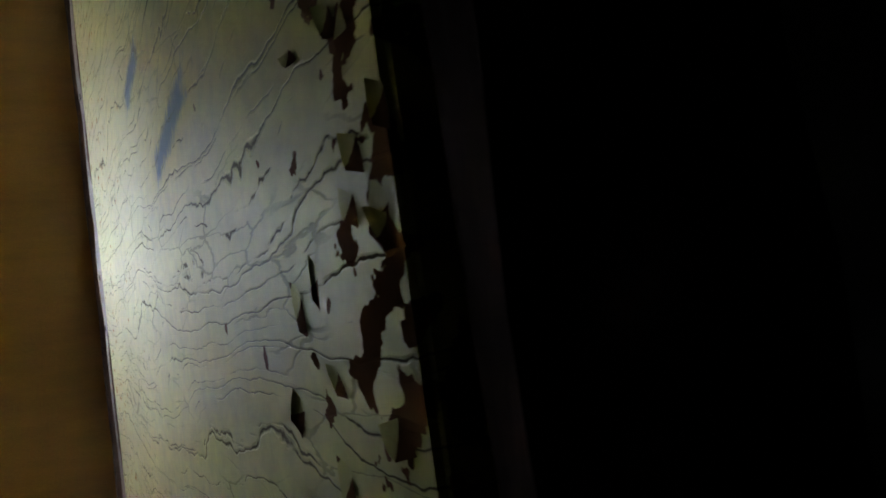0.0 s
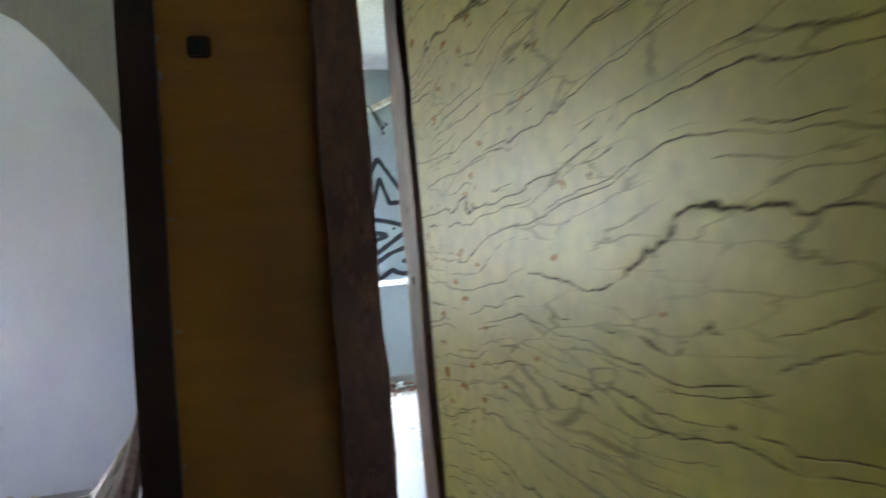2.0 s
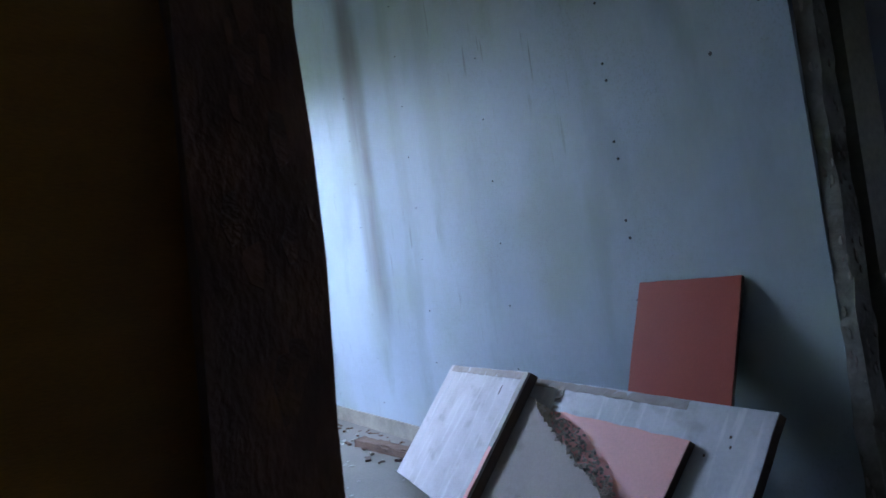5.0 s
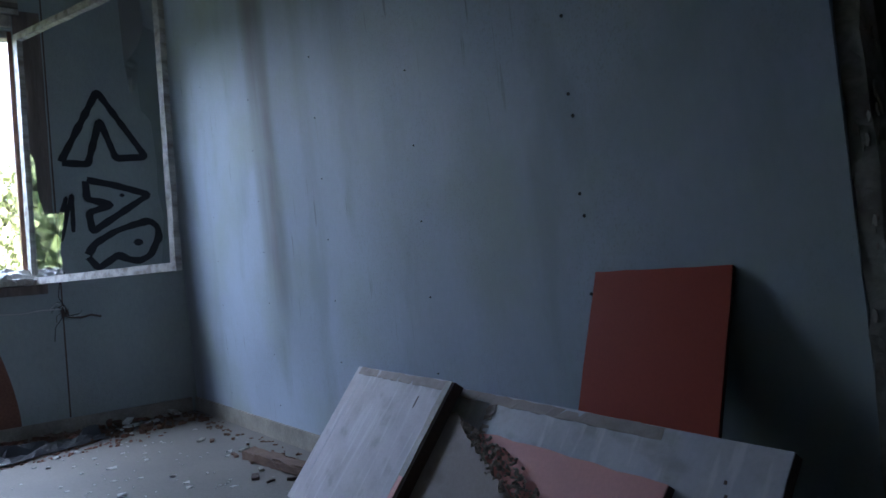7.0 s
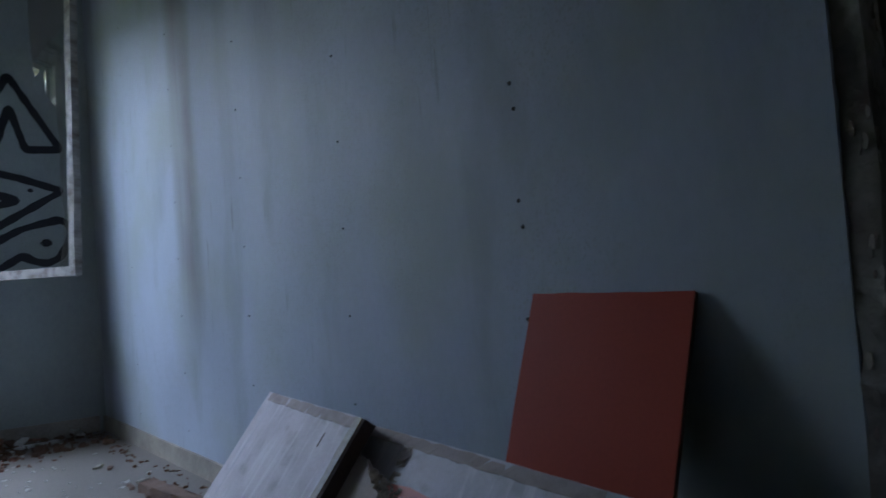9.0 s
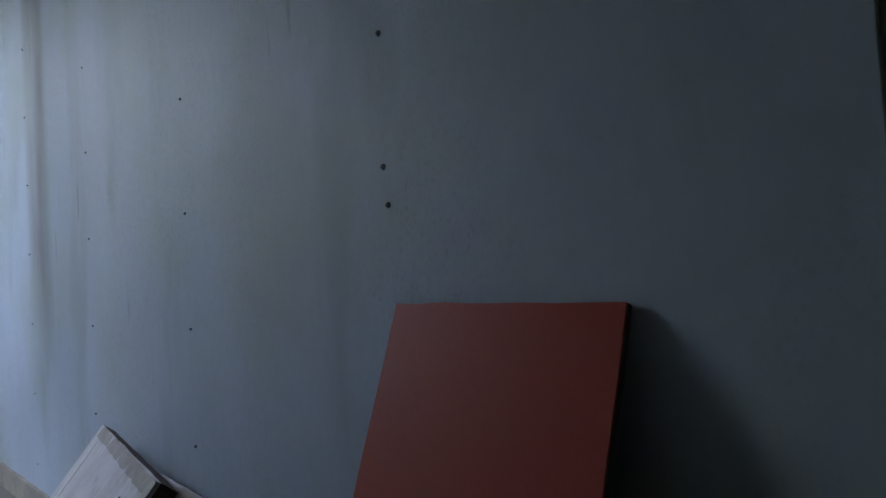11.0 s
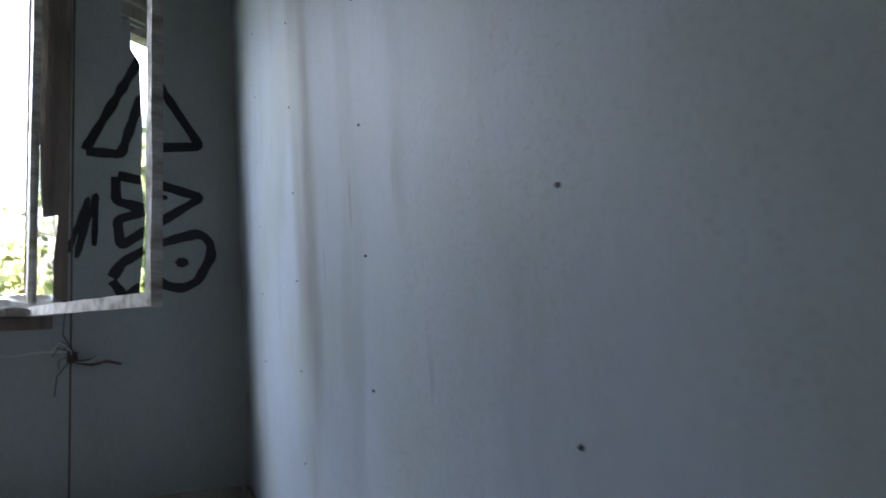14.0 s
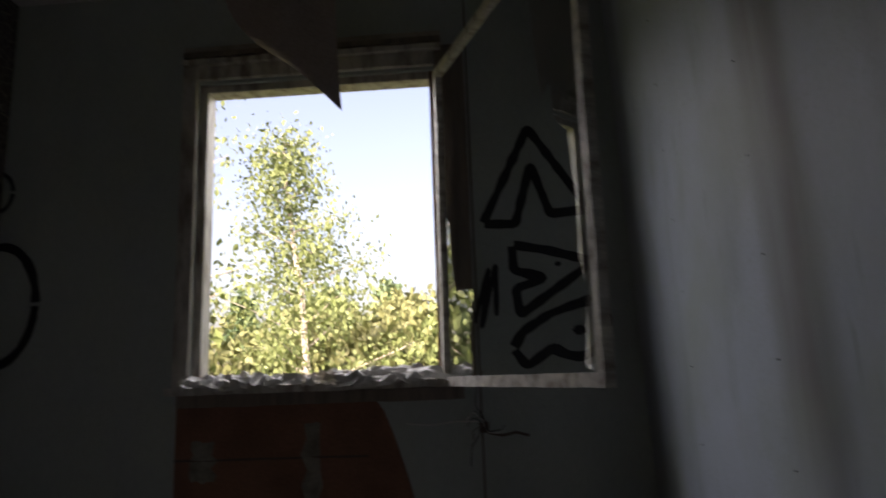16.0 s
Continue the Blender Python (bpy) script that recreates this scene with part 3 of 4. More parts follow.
for z in (0.3, 0.9, 1.5):
    part("hinge", boxed(-0.03, 0.012, z, z + 0.09, -0.026, -0.02, bevel=0.002), m_iron, sash)

# crumpled paper and flakes on the sill
rnd = random.Random(11)
for i in range(9):
    bm = bmesh.new()
    bmesh.ops.create_grid(bm, x_segments=7, y_segments=5, size=0.5)
    w, d = rnd.uniform(0.14, 0.36), rnd.uniform(0.08, 0.13)
    for v in bm.verts:
        v.co = Vector((v.co.x * w, v.co.y * d, abs(noise.noise(v.co * 4 + Vector((i * 3, 0, 0)))) * 0.085 + 0.002))
    bmesh.ops.solidify(bm, geom=bm.faces[:], thickness=0.002)
    ob = solo("paper_scrap", bm, m_paper if i == 4 else m_flake, "crumpled pale paper scrap on the window sill", "paper", group="scraps on the sill")
    ob.matrix_world = pose(1.45 + i * 0.165, WIN_Y - 0.085 + rnd.uniform(-0.015, 0.015), WZ0 + 0.012, rnd.uniform(25, 60), rnd.uniform(-8, 8), rnd.uniform(-12, 12))

# exposed fibreboard under the window, where the wall sheet is torn off
pts = [(0, 0), (1.42, 0)] + [(1.42 - 0.27 * (k / 10) ** 1.6, 0.1 * k) for k in range(1, 10)] + [(1.12, 1.0), (0, 1.0)]
rust = thing("exposed_boards", "rust-brown fibreboard exposed under the window by torn wall sheet", "wall board", at=plane_at((1.26, WIN_Y - 0.004, FLOOR + 0.09), (1, 0, 0), (0, 0, 1)))
part("board", prism(pts, 0.003), m_rust, rust)
for z in (0.32, 0.66):
    part("batten", uneven(boxed(0.0, 1.1, z, z + 0.012, 0, 0.006), 9, 0.002, 51, 0), m_edge, rust)
for x, z, w, h in ((0.1, 0.55, 0.13, 0.22), (0.74, 0.35, 0.09, 0.5), (0.75, 0.05, 0.10, 0.2)):
    r2 = random.Random(int(x * 100 + z * 10))
    pts = ragged((x, z), (x + w, z), 4, 0.01, r2) + ragged((x + w, z), (x + w, z + h), 6, 0.02, r2) + ragged((x + w, z + h), (x, z + h), 4, 0.01, r2) + ragged((x, z + h), (x, z), 6, 0.02, r2)
    bm = prism(pts, 0.004)
    bmesh.ops.translate(bm, verts=bm.verts, vec=(0, 0, 0.006))
    part("plaster_patch", bm, m_peel, rust, "pale remains of plaster")

# spray paint on the window wall
def stroke(bm, pts, width, closed=False):
    pts = [Vector((x, z)) for x, z in pts]
    if len(pts) <= 3:
        bm.faces.new([bm.verts.new((pts[0].x + width * (1 + 0.2 * math.sin(3 * k)) * math.cos(k * math.tau / 14), 0, pts[0].y + width * 0.8 * math.sin(k * math.tau / 14))) for k in range(14)])
        return
    if closed:
        pts.append(pts[0])
    fine = []
    for a, b in zip(pts, pts[1:]):
        k = max(2, int((b - a).length / 0.02))
        fine += [a.lerp(b, i / k) for i in range(k)]
    fine.append(pts[-1])
    soft = []
    for i, p in enumerate(fine):
        near = fine[max(0, i - 1):i + 2]
        soft.append(sum(near, Vector((0, 0))) / len(near))
    left, right = [], []
    for i, p in enumerate(soft):
        d = (soft[min(i + 1, len(soft) - 1)] - soft[max(i - 1, 0)])
        d = d.normalized() if d.length > 1e-6 else Vector((1, 0))
        w = width * (1 + 0.3 * noise.noise(Vector((p.x * 14, p.y * 14, 0))))
        if i in (0, len(soft) - 1) and not closed:
            w *= 0.6
        left.append(bm.verts.new((p.x - d.y * w, -0.00002 * i, p.y + d.x * w)))
        right.append(bm.verts.new((p.x + d.y * w, -0.00002 * i, p.y - d.x * w)))
    for i in range(len(soft) - 1):
        bm.faces.new((left[i], right[i], right[i + 1], left[i + 1]))


def graffiti(label, strokes, seed):
    ob = thing("graffiti", label, "graffiti")
    for pts, w, closed in strokes:
        bm = bmesh.new()
        stroke(bm, pts, w, closed)
        for v in bm.verts:
            v.co.y += WIN_Y - 0.003
        part("stroke", bm, m_spray, ob)
    return ob


graffiti("three black sprayed angular shapes one above another", [
    ([(3.044, 2.063), (3.332, 2.632), (3.656, 2.12), (3.434, 2.104), (3.336, 2.405), (3.232, 2.055)], 0.026, True),
    ([(3.205, 1.935), (3.405, 1.893), (3.659, 1.816), (3.231, 1.531), (3.213, 1.68), (3.382, 1.737), (3.207, 1.785)], 0.026, True),
    ([(3.183, 1.346), (3.238, 1.437), (3.388, 1.528), (3.518, 1.572), (3.646, 1.605), (3.705, 1.557), (3.712, 1.47), (3.636, 1.325), (3.554, 1.285), (3.468, 1.303), (3.402, 1.344), (3.252, 1.246)], 0.027, True),
    ([(3.552, 1.435), (3.546, 1.441), (3.567, 1.422)], 0.035, False), ([(3.458, 1.812), (3.47, 1.806)], 0.018, False)], 1)
graffiti("black sprayed zigzag beside angular shapes", [([(2.929, 1.731), (2.969, 1.489), (3.068, 1.81), (3.01, 1.457), (3.107, 1.83), (3.098, 1.522)], 0.014, False)], 2)

RING = [(0.13 + 0.24 * math.cos(a), 1.72 + 0.36 * math.sin(a)) for a in [k * math.tau / 24 for k in range(24)]]
graffiti("large black sprayed ring on the window wall", [(RING, 0.026, True)], 3)
graffiti("small black sprayed loop on the window wall", [([(0.07 + 0.10 * math.cos(k * 0.5), 2.42 + 0.13 * math.sin(k * 0.5)) for k in range(13)], 0.014, True)], 4)

# torn electric box and wires under the sill
box_ob = thing("junction_box", "torn junction box with loose wires under the sill", "junction box", at=pose(3.0, WIN_Y - 0.02, 0.93))
bm = uneven(boxed(-0.024, 0.024, -0.016, 0.018, -0.03, 0.03, bevel=0.006), 6, 0.006, 61)
part("box", bm, m_edge, box_ob)


def wire(pts, r, parent, material, name="wire"):
    bm = bmesh.new()
    rings = []
    pts = [Vector(p) for p in pts]
    for i, p in enumerate(pts):
        d = (pts[min(i + 1, len(pts) - 1)] - pts[max(i - 1, 0)]).normalized()
        s = d.orthogonal().normalized()
        t2 = d.cross(s)
        rings.append([bm.verts.new(p + r * (s * math.cos(a) + t2 * math.sin(a))) for a in [k * math.tau / 6 for k in range(6)]])
    for a, b in zip(rings, rings[1:]):
        for k in range(6):
            bm.faces.new((a[k], a[(k + 1) % 6], b[(k + 1) % 6], b[k]))
    return part(name, bm, material, parent)


wire([(-0.03, -0.01, 0.03), (-0.15, -0.012, 0.035), (-0.28, -0.014, 0.02), (-0.42, -0.01, 0.03)], 0.004, box_ob, m_flake)
wire([(0.02, -0.01, -0.03), (0.10, -0.03, -0.045), (0.17, -0.03, -0.03), (0.24, -0.01, -0.05)], 0.008, box_ob, m_edge)
wire([(-0.02, -0.01, -0.03), (-0.07, -0.02, -0.10), (-0.08, -0.02, -0.2)], 0.003, box_ob, m_iron)
wire([(0.0, -0.02, 0.04), (-0.04, -0.05, 0.12), (-0.03, -0.08, 0.22), (0.01, -0.07, 0.3)], 0.003, box_ob, m_iron)

r60 = random.Random(60)
for k in range(7):
    a0 = r60.uniform(0, math.tau)
    reach = r60.uniform(0.04, 0.11)
    wire([(0, -0.012, 0), (reach * 0.4 * math.cos(a0), -0.035, reach * 0.4 * math.sin(a0)), (reach * math.cos(a0 + 0.5), -0.04, reach * math.sin(a0 + 0.5)),
          (reach * 1.2 * math.cos(a0 + 0.9), -0.02, reach * 1.1 * math.sin(a0 + 0.9) - 0.02)], 0.0025 + 0.001 * (k % 2), box_ob, (m_iron, m_flake, m_edge)[k % 3])

# hanging sheet of ceiling board in front of the window
bm = bmesh.new()
bmesh.ops.create_grid(bm, x_segments=12, y_segments=14, size=0.5)
for v in bm.verts:
    s, t = v.co.x + 0.5, 0.5 - v.co.y
    left, right = 1.6 + 0.35 * t ** 3, 2.26 + 0.04 * t
    v.co = Vector((left + (right - left) * s, 10.42 - 0.10 * math.sin(3 * s) - 0.12 * t * (1 - t), CEIL - 0.005 - t * (0.66 + 0.34 * s)))
bmesh.ops.solidify(bm, geom=bm.faces[:], thickness=0.006)
solo("hanging_ceiling_board", bm, m_card, "torn brown ceiling board hanging before the window", "ceiling board")

# ---- boards leaning on the blue wall ----
def slab(name, label, pts, depth, m, face, edge, category="board"):
    ob = thing(name, label, category, at=m)
    part("panel_face", prism(pts, 0.004), face, ob)
    bm = prism(pts, depth - 0.004)
    bmesh.ops.translate(bm, verts=bm.verts, vec=(0, 0, -0.0045))
    part("panel_core", bm, edge, ob, "dark raw edge of the board")
    return ob


def edge_rect(w, h, seed, amp=0.0016):
    r = random.Random(seed)
    return ragged((0, 0), (w, 0), 8, amp, r) + ragged((w, 0), (w, h), 10, amp, r) + ragged((w, h), (0, h), 8, amp, r) + ragged((0, h), (0, 0), 10, amp, r)


# local x runs along the wall towards the doorway, local y up the board
top_a, top_b = Vector((3.93, 6.319, 0.946)), Vector((3.962, 5.890, 0.941))
up = Vector((0.31, 0.02, 0.90))
h = 0.95
slab("red_board", "brick-red painted hardboard leaning on a blue wall", edge_rect((top_b - top_a).length, h, 3), 0.016,
     plane_at(top_a - up.normalized() * h, top_b - top_a, up), m_red, m_edge)

up_s = Vector((0.385, 0.0, 0.52))
a, b = Vector((3.77, 6.98, 0.585)), Vector((3.745, 5.668, 0.558))
hs = 0.655
m_s = plane_at(a - up_s.normalized() * hs, b - a, up_s)
big = slab("grey_panel", "long grey-white panel leaning against the wall on its long edge", edge_rect((b - a).length, hs, 4), 0.035, m_s, m_slab, m_edge)
part("worn_edge", uneven(boxed(0.01, (b - a).length - 0.32, hs - 0.034, hs - 0.003, 0, 0.002), 24, 0.003, 41, 0), m_tan, big, "worn strip along the top edge")
WS = (b - a).length
# broken board on it: salmon face, with a tan backing sheet left below a crumbled break
pts = [(WS - 0.92, 0.0), (WS - 0.29, 0.0), (WS - 0.237, 0.515)] + ragged((WS - 0.237, 0.515), (WS - 0.93, 0.522), 9, 0.003, random.Random(8))[1:] + [(WS - 0.965, 0.512)]
m_p = m_s @ Matrix.Translation((0, 0, 0.032))
pink = slab("broken_pink_board", "broken salmon-pink board with a crumbled edge leaning on a grey panel", pts, 0.028, m_p, m_pink, m_edge)
r9 = random.Random(9)
diag = [(WS - 1.02, 0.525), (WS - 0.88, 0.452), (WS - 0.70, 0.372), (WS - 0.53, 0.30), (WS - 0.40, 0.235), (WS - 0.29, 0.17)]
fine = []
for p, q in zip(diag, diag[1:]):
    fine += ragged(p, q, 6, 0.008, r9)
bm = prism([(WS - 1.20, 0.0), (WS - 1.20, 0.57), (WS - 1.06, 0.55)] + fine + [diag[-1], (WS - 0.292, 0.0)], 0.012)
bmesh.ops.translate(bm, verts=bm.verts, vec=(0, 0, 0.014))
part("backing_sheet", bm, m_tan, pink, "grey-tan backing sheet")
bm = bmesh.new()
for i in range(620):
    s = r9.random() ** 1.3
    k = min(int(s * 5), 4)
    p, q = Vector(diag[k]), Vector(diag[k + 1])
    c = p.lerp(q, s * 5 - k)
    wide = 0.062 * math.sin(min(1, s * 1.25) * math.pi) + 0.006
    m = Matrix.Translation((c.x + r9.uniform(-0.2, 1.0) * wide, c.y + r9.uniform(-0.3, 1.0) * wide, 0.012 + r9.uniform(0, 0.012))) @ Euler([r9.uniform(0, 6) for _ in range(3)]).to_matrix().to_4x4()
    s1 = r9.uniform(0.004, 0.010)
    bmesh.ops.create_icosphere(bm, subdivisions=1, radius=s1, matrix=m @ Matrix.Diagonal((1, r9.uniform(0.3, 1), r9.uniform(0.3, 0.8), 1)))
tagged(part("crumbled_core", bm, m_crumb, pink, "crumbled pale particle core"), kind="stuff")

# small dusty panel in front
tl, tr2 = Vector((3.925, 7.864, 0.553)), Vector((3.735, 6.835, 0.595))
up_w = Vector((0.39, 0.03, 0.50))
WW, hw = (tr2 - tl).length, up_w.length * 1.01
white = slab("dusty_white_panel", "dusty white cupboard panel leaning over a longer panel", edge_rect(WW, hw, 6), 0.042,
             plane_at(tl - up_w.normalized() * hw + Vector((-0.035, 0, 0.02)), tr2 - tl, up_w), m_lilac, m_edge)
part("worn_edge", uneven(boxed(0.05, WW - 0.004, hw - 0.036, hw - 0.003, 0, 0.002), 24, 0.003, 43, 0), m_tan, white, "worn brown strip along the top edge")
part("side_strip", uneven(boxed(WW - 0.046, WW - 0.002, 0.0, hw - 0.002, 0, 0.005), 12, 0.002, 44, 1), m_base, white, "pale worn strip along the side")
part("seam", boxed(0.118, 0.124, 0.10, hw - 0.04, 0, 0.0012), m_slab, white, "faint seam")
part("pink_lipping", uneven(boxed(WW - 0.035, WW - 0.004, 0.0, 0.30, 0.006, 0.008), 8, 0.003, 42, 1), m_pink, white, "strip of pink paint along the edge")

part("slot_mark", boxed(WW - 0.22, WW - 0.212, hw - 0.12, hw - 0.075, 0, 0.0015), m_edge, white)
for x, y in ((WS - 0.13, hs - 0.10), (WS - 0.12, hs - 0.13), (WS - 0.20, hs - 0.17)):
    part("nail_hole", boxed(x, x + 0.007, y, y + 0.009, 0, 0.0015), m_edge, big)
part("paint_smear", uneven(boxed(WS - 0.99, WS - 0.955, hs - 0.13, hs - 0.03, 0, 0.0015), 8, 0.006, 77, 1), m_tan, big, "greenish smear on the panel")

# ---- floor clutter ----
r12 = random.Random(12)
bm = uneven(boxed(-0.42, 0.42, -0.045, 0.045, 0.0, 0.05, bevel=0.006), 16, 0.008, 71, 0)
ob = solo("splintered_plank", bm, m_plank, "splintered brown plank lying by the baseboard", "plank")
ob.matrix_world = pose(3.70, 8.35, FLOOR + 0.002, 0, 0, 97)


def litter(name, n, x0, x1, y0, y1, size, material, label, seed, height=0.012):
    r = random.Random(seed)
    bm = bmesh.new()
    for _ in range(n):
        x, y, s = r.triangular(x0, x1), r.uniform(y0, y1), size * r.uniform(0.3, 1.3)
        k = r.randint(4, 6)
        a0 = r.uniform(0, 6)
        tilt = r.uniform(0, height)
        ring = [(x + s * r.uniform(0.5, 1) * math.cos(a0 + j * math.tau / k), y + s * r.uniform(0.4, 1) * math.sin(a0 + j * math.tau / k)) for j in range(k)]
        top = [bm.verts.new((p, q, FLOOR + 0.003 + tilt * (j % 2))) for j, (p, q) in enumerate(ring)]
        low = [bm.verts.new((p, q, FLOOR + 0.0005)) for p, q in ring]
        bm.faces.new(top)
        for j in range(k):
            bm.faces.new((top[j], low[j], low[(j + 1) % k], top[(j + 1) % k]))
    return solo(name, bm, material, label, "litter", "stuff")


litter("paint_flakes", 200, 2.2, 3.85, 6.6, 10.6, 0.014, m_flake, "pale paint flakes scattered on the floor", 1, 0.003)
litter("larger_flakes", 34, 2.2, 3.8, 8.0, 10.6, 0.03, m_flake, "curled pieces of pale paint on the floor", 2, 0.010)
litter("leaf_litter", 520, 1.6, 3.9, 10.15, 10.72, 0.035, m_dirt, "brown leaf litter and dirt under the window", 3, 0.03)
litter("dirt_by_wall", 90, 3.7, 3.9, 8.4, 10.7, 0.015, m_dirt, "brown dirt along the baseboard", 4, 0.012)
litter("rust_fibres", 420, 1.7, 3.5, 9.85, 10.5, 0.016, m_rust, "reddish fibres and crumbs round a heap of rubble", 5, 0.012)
bm = bmesh.new()
bmesh.ops.create_grid(bm, x_segments=16, y_segments=10, size=0.5)
for v in bm.verts:
    p = v.co.copy()
    v.co = Vector((p.x * 0.80 + 0.05 * noise.noise(p * 4), p.y * 0.30 + 0.04 * noise.noise(p * 5), 0.006 + 0.14 * abs(noise.noise(p * 4.5 + Vector((7, 0, 0)))) * (1 - 2 * abs(p.y)) ** 0.5))
bmesh.ops.solidify(bm, geom=bm.faces[:], thickness=0.004)
ob = solo("black_rag", bm, m_rag, "crumpled black plastic rag on the floor", "rag")
ob.matrix_world = pose(2.74, 10.16, FLOOR + 0.012, 0, 0, 24)

r50 = random.Random(50)
for i in range(46):
    ln, wd = r50.uniform(0.06, 0.26), r50.uniform(0.02, 0.06)
    bm = uneven(boxed(-ln / 2, ln / 2, -wd / 2, wd / 2, 0, r50.uniform(0.006, 0.02)), 5, 0.006, 300 + i, 0)
    ob = solo("debris_piece", bm, (m_plank, m_dirt, m_base, m_plank, m_rust, m_flake)[i % 6], "broken piece of wood and plaster in rubble under a window", "debris", group="rubble under the window")
    x = r50.uniform(2.0, 3.75)
    ob.matrix_world = pose(x, 10.66 - (0.12 + 0.36 * (3.75 - x)) * r50.random(), FLOOR + 0.004 + r50.random() * 0.035, r50.uniform(-10, 10), r50.uniform(-9, 9), r50.uniform(0, 180))
for i in range(9):
    ln, wd = r50.uniform(0.03, 0.10), r50.uniform(0.015, 0.035)
    bm = uneven(boxed(-ln / 2, ln / 2, -wd / 2, wd / 2, 0, 0.012), 4, 0.004, 400 + i, 0)
    ob = solo("debris_piece", bm, (m_plank, m_edge, m_base)[i % 3], "small splinter of wood on the floor by the baseboard", "debris", group="splinters on the floor")
    ob.matrix_world = pose(r50.uniform(3.45, 3.88), r50.uniform(8.0, 9.9), FLOOR + 0.003, 0, 0, r50.uniform(0, 180))

# ---- yellow door and the pier ----
h0, h1 = Vector((2.226, 2.643, FLOOR + 0.01)), Vector((2.150, 3.985, FLOOR + 0.01))
leaf_at = plane_at(h0, h1 - h0, (0, 0, 1))
door = tagged(new("door_1"), "open door with crazed and chipped yellow paint", "door", kind="structure")
door.matrix_world = Matrix.Translation(h0) @ Matrix.Rotation(math.atan2(-(h1 - h0).x, (h1 - h0).y), 4, "Z")
LD = (h1 - h0).length
part("leaf", boxed(0.0, 0.04, 0.0, LD - 0.105, 0, 2.14, bevel=0.004), m_yellow, door, "crazed yellow painted face")
part("stile", uneven(boxed(0.012, 0.04, LD - 0.103, LD - 0.07, 0, 2.14), 20, 0.003, 81), m_black, door, "dark rebated edge")
part("edge_strip", uneven(boxed(0.002, 0.04, LD - 0.068, LD, 0, 2.14), 26, 0.002, 82), m_brown, door, "worn bare wood edge")
for z in (0.95, 1.05, 1.42):
    part("lock_plate", boxed(0.0, 0.002, LD - 0.04, LD - 0.03, z, z + 0.012, bevel=0.0005), m_black, door)
for z in (0.25, 1.75):
    bm = bmesh.new()
    bmesh.ops.create_cone(bm, cap_ends=True, segments=10, radius1=0.009, radius2=0.009, depth=0.1, matrix=Matrix.Translation((0.045, -0.006, z)))
    part("hinge", bm, m_iron, door)

r36 = random.Random(36)
for i in range(46):
    w, tall, lift = r36.uniform(0.006, 0.018), r36.uniform(0.010, 0.026), r36.uniform(0.001, 0.004)
    bm = bmesh.new()
    bmesh.ops.create_grid(bm, x_segments=4, y_segments=3, size=0.5)
    for v in bm.verts:
        p = v.co.copy()
        v.co = Vector((-0.0008 - lift * (p.x + 0.5) ** 2, p.x * w * (1 - 0.5 * abs(p.y)), p.y * tall + 0.006 * p.x))
    bmesh.ops.solidify(bm, geom=bm.faces[:], thickness=0.0008)
    flake = part("curled_flake", bm, m_yellow, door)
    flake.matrix_local = pose(0, 0.004 + 0.14 * r36.random() ** 1.4, r36.uniform(0.62, 1.35), r36.uniform(-50, 50), 0, 0)

sw = thing("light_switch", "old square black light switch on an ochre wall", "light switch", at=pose(1.815, 5.188, 1.81))
part("plate", boxed(-0.034, 0.034, -0.012, 0, -0.034, 0.034, bevel=0.006), m_black, sw)
part("rocker", boxed(-0.016, 0.016, -0.022, -0.0125, -0.018, 0.018, bevel=0.004), m_iron, sw)
# paint chips on the brown casing
r31 = random.Random(31)
for i in range(40):
    z, x, s = r31.uniform(0.4, 2.6), r31.uniform(2.19, 2.26), r31.uniform(0.012, 0.035)
    pts = [(s * r31.uniform(0.4, 1) * math.cos(k * 1.05) * 0.6, s * r31.uniform(0.5, 1) * math.sin(k * 1.05) * 1.6) for k in range(6)]
    ob = solo("paint_flake", prism(pts, 0.003), m_brown if i % 3 else m_rust, "curling flake of brown paint on a door casing", "paint flake", group="flakes on the casing")
    ob.matrix_world = plane_at((x, 5.088, z), (1, r31.uniform(-0.08, 0.08), 0), (0, r31.uniform(-0.05, 0.2), 1))
r37 = random.Random(37)
for i in range(22):
    z, h37 = r37.uniform(0.5, 1.9), r37.uniform(0.008, 0.03)
    pts = [(0, 0), (r37.uniform(0.006, 0.016), h37 * 0.3), (r37.uniform(0.004, 0.014), h37), (0, h37 * 1.3)]
    ob = solo("paint_flake", prism(pts, 0.003), m_base if i % 4 == 0 else m_ochre, "lifted chip of ochre paint beside a dark casing", "paint flake", group="chips on the pier")
    ob.matrix_world = plane_at((1.694 + r37.uniform(0, 0.008), 5.186, z), (1, r37.uniform(-0.3, 0.0), 0), (0, r37.uniform(-0.1, 0.0), 1))
twigs = thing("cut_wires", "cut black wires sticking out of a door casing", "wires", at=pose(2.326, 5.28, 1.62))
for k, e in enumerate(((0.06, 0.0, -0.05), (0.075, 0.02, -0.035), (0.055, -0.02, -0.075))):
    wire([(0, 0, 0.03), (0.02, 0, 0.02), (e[0] * 0.7, e[1], e[2] * 0.5), e], 0.002, twigs, m_iron)
    bm = bmesh.new()
    bmesh.ops.create_icosphere(bm, subdivisions=1, radius=0.006, matrix=Matrix.Translation(e))
    part("wire_end", bm, m_iron, twigs)

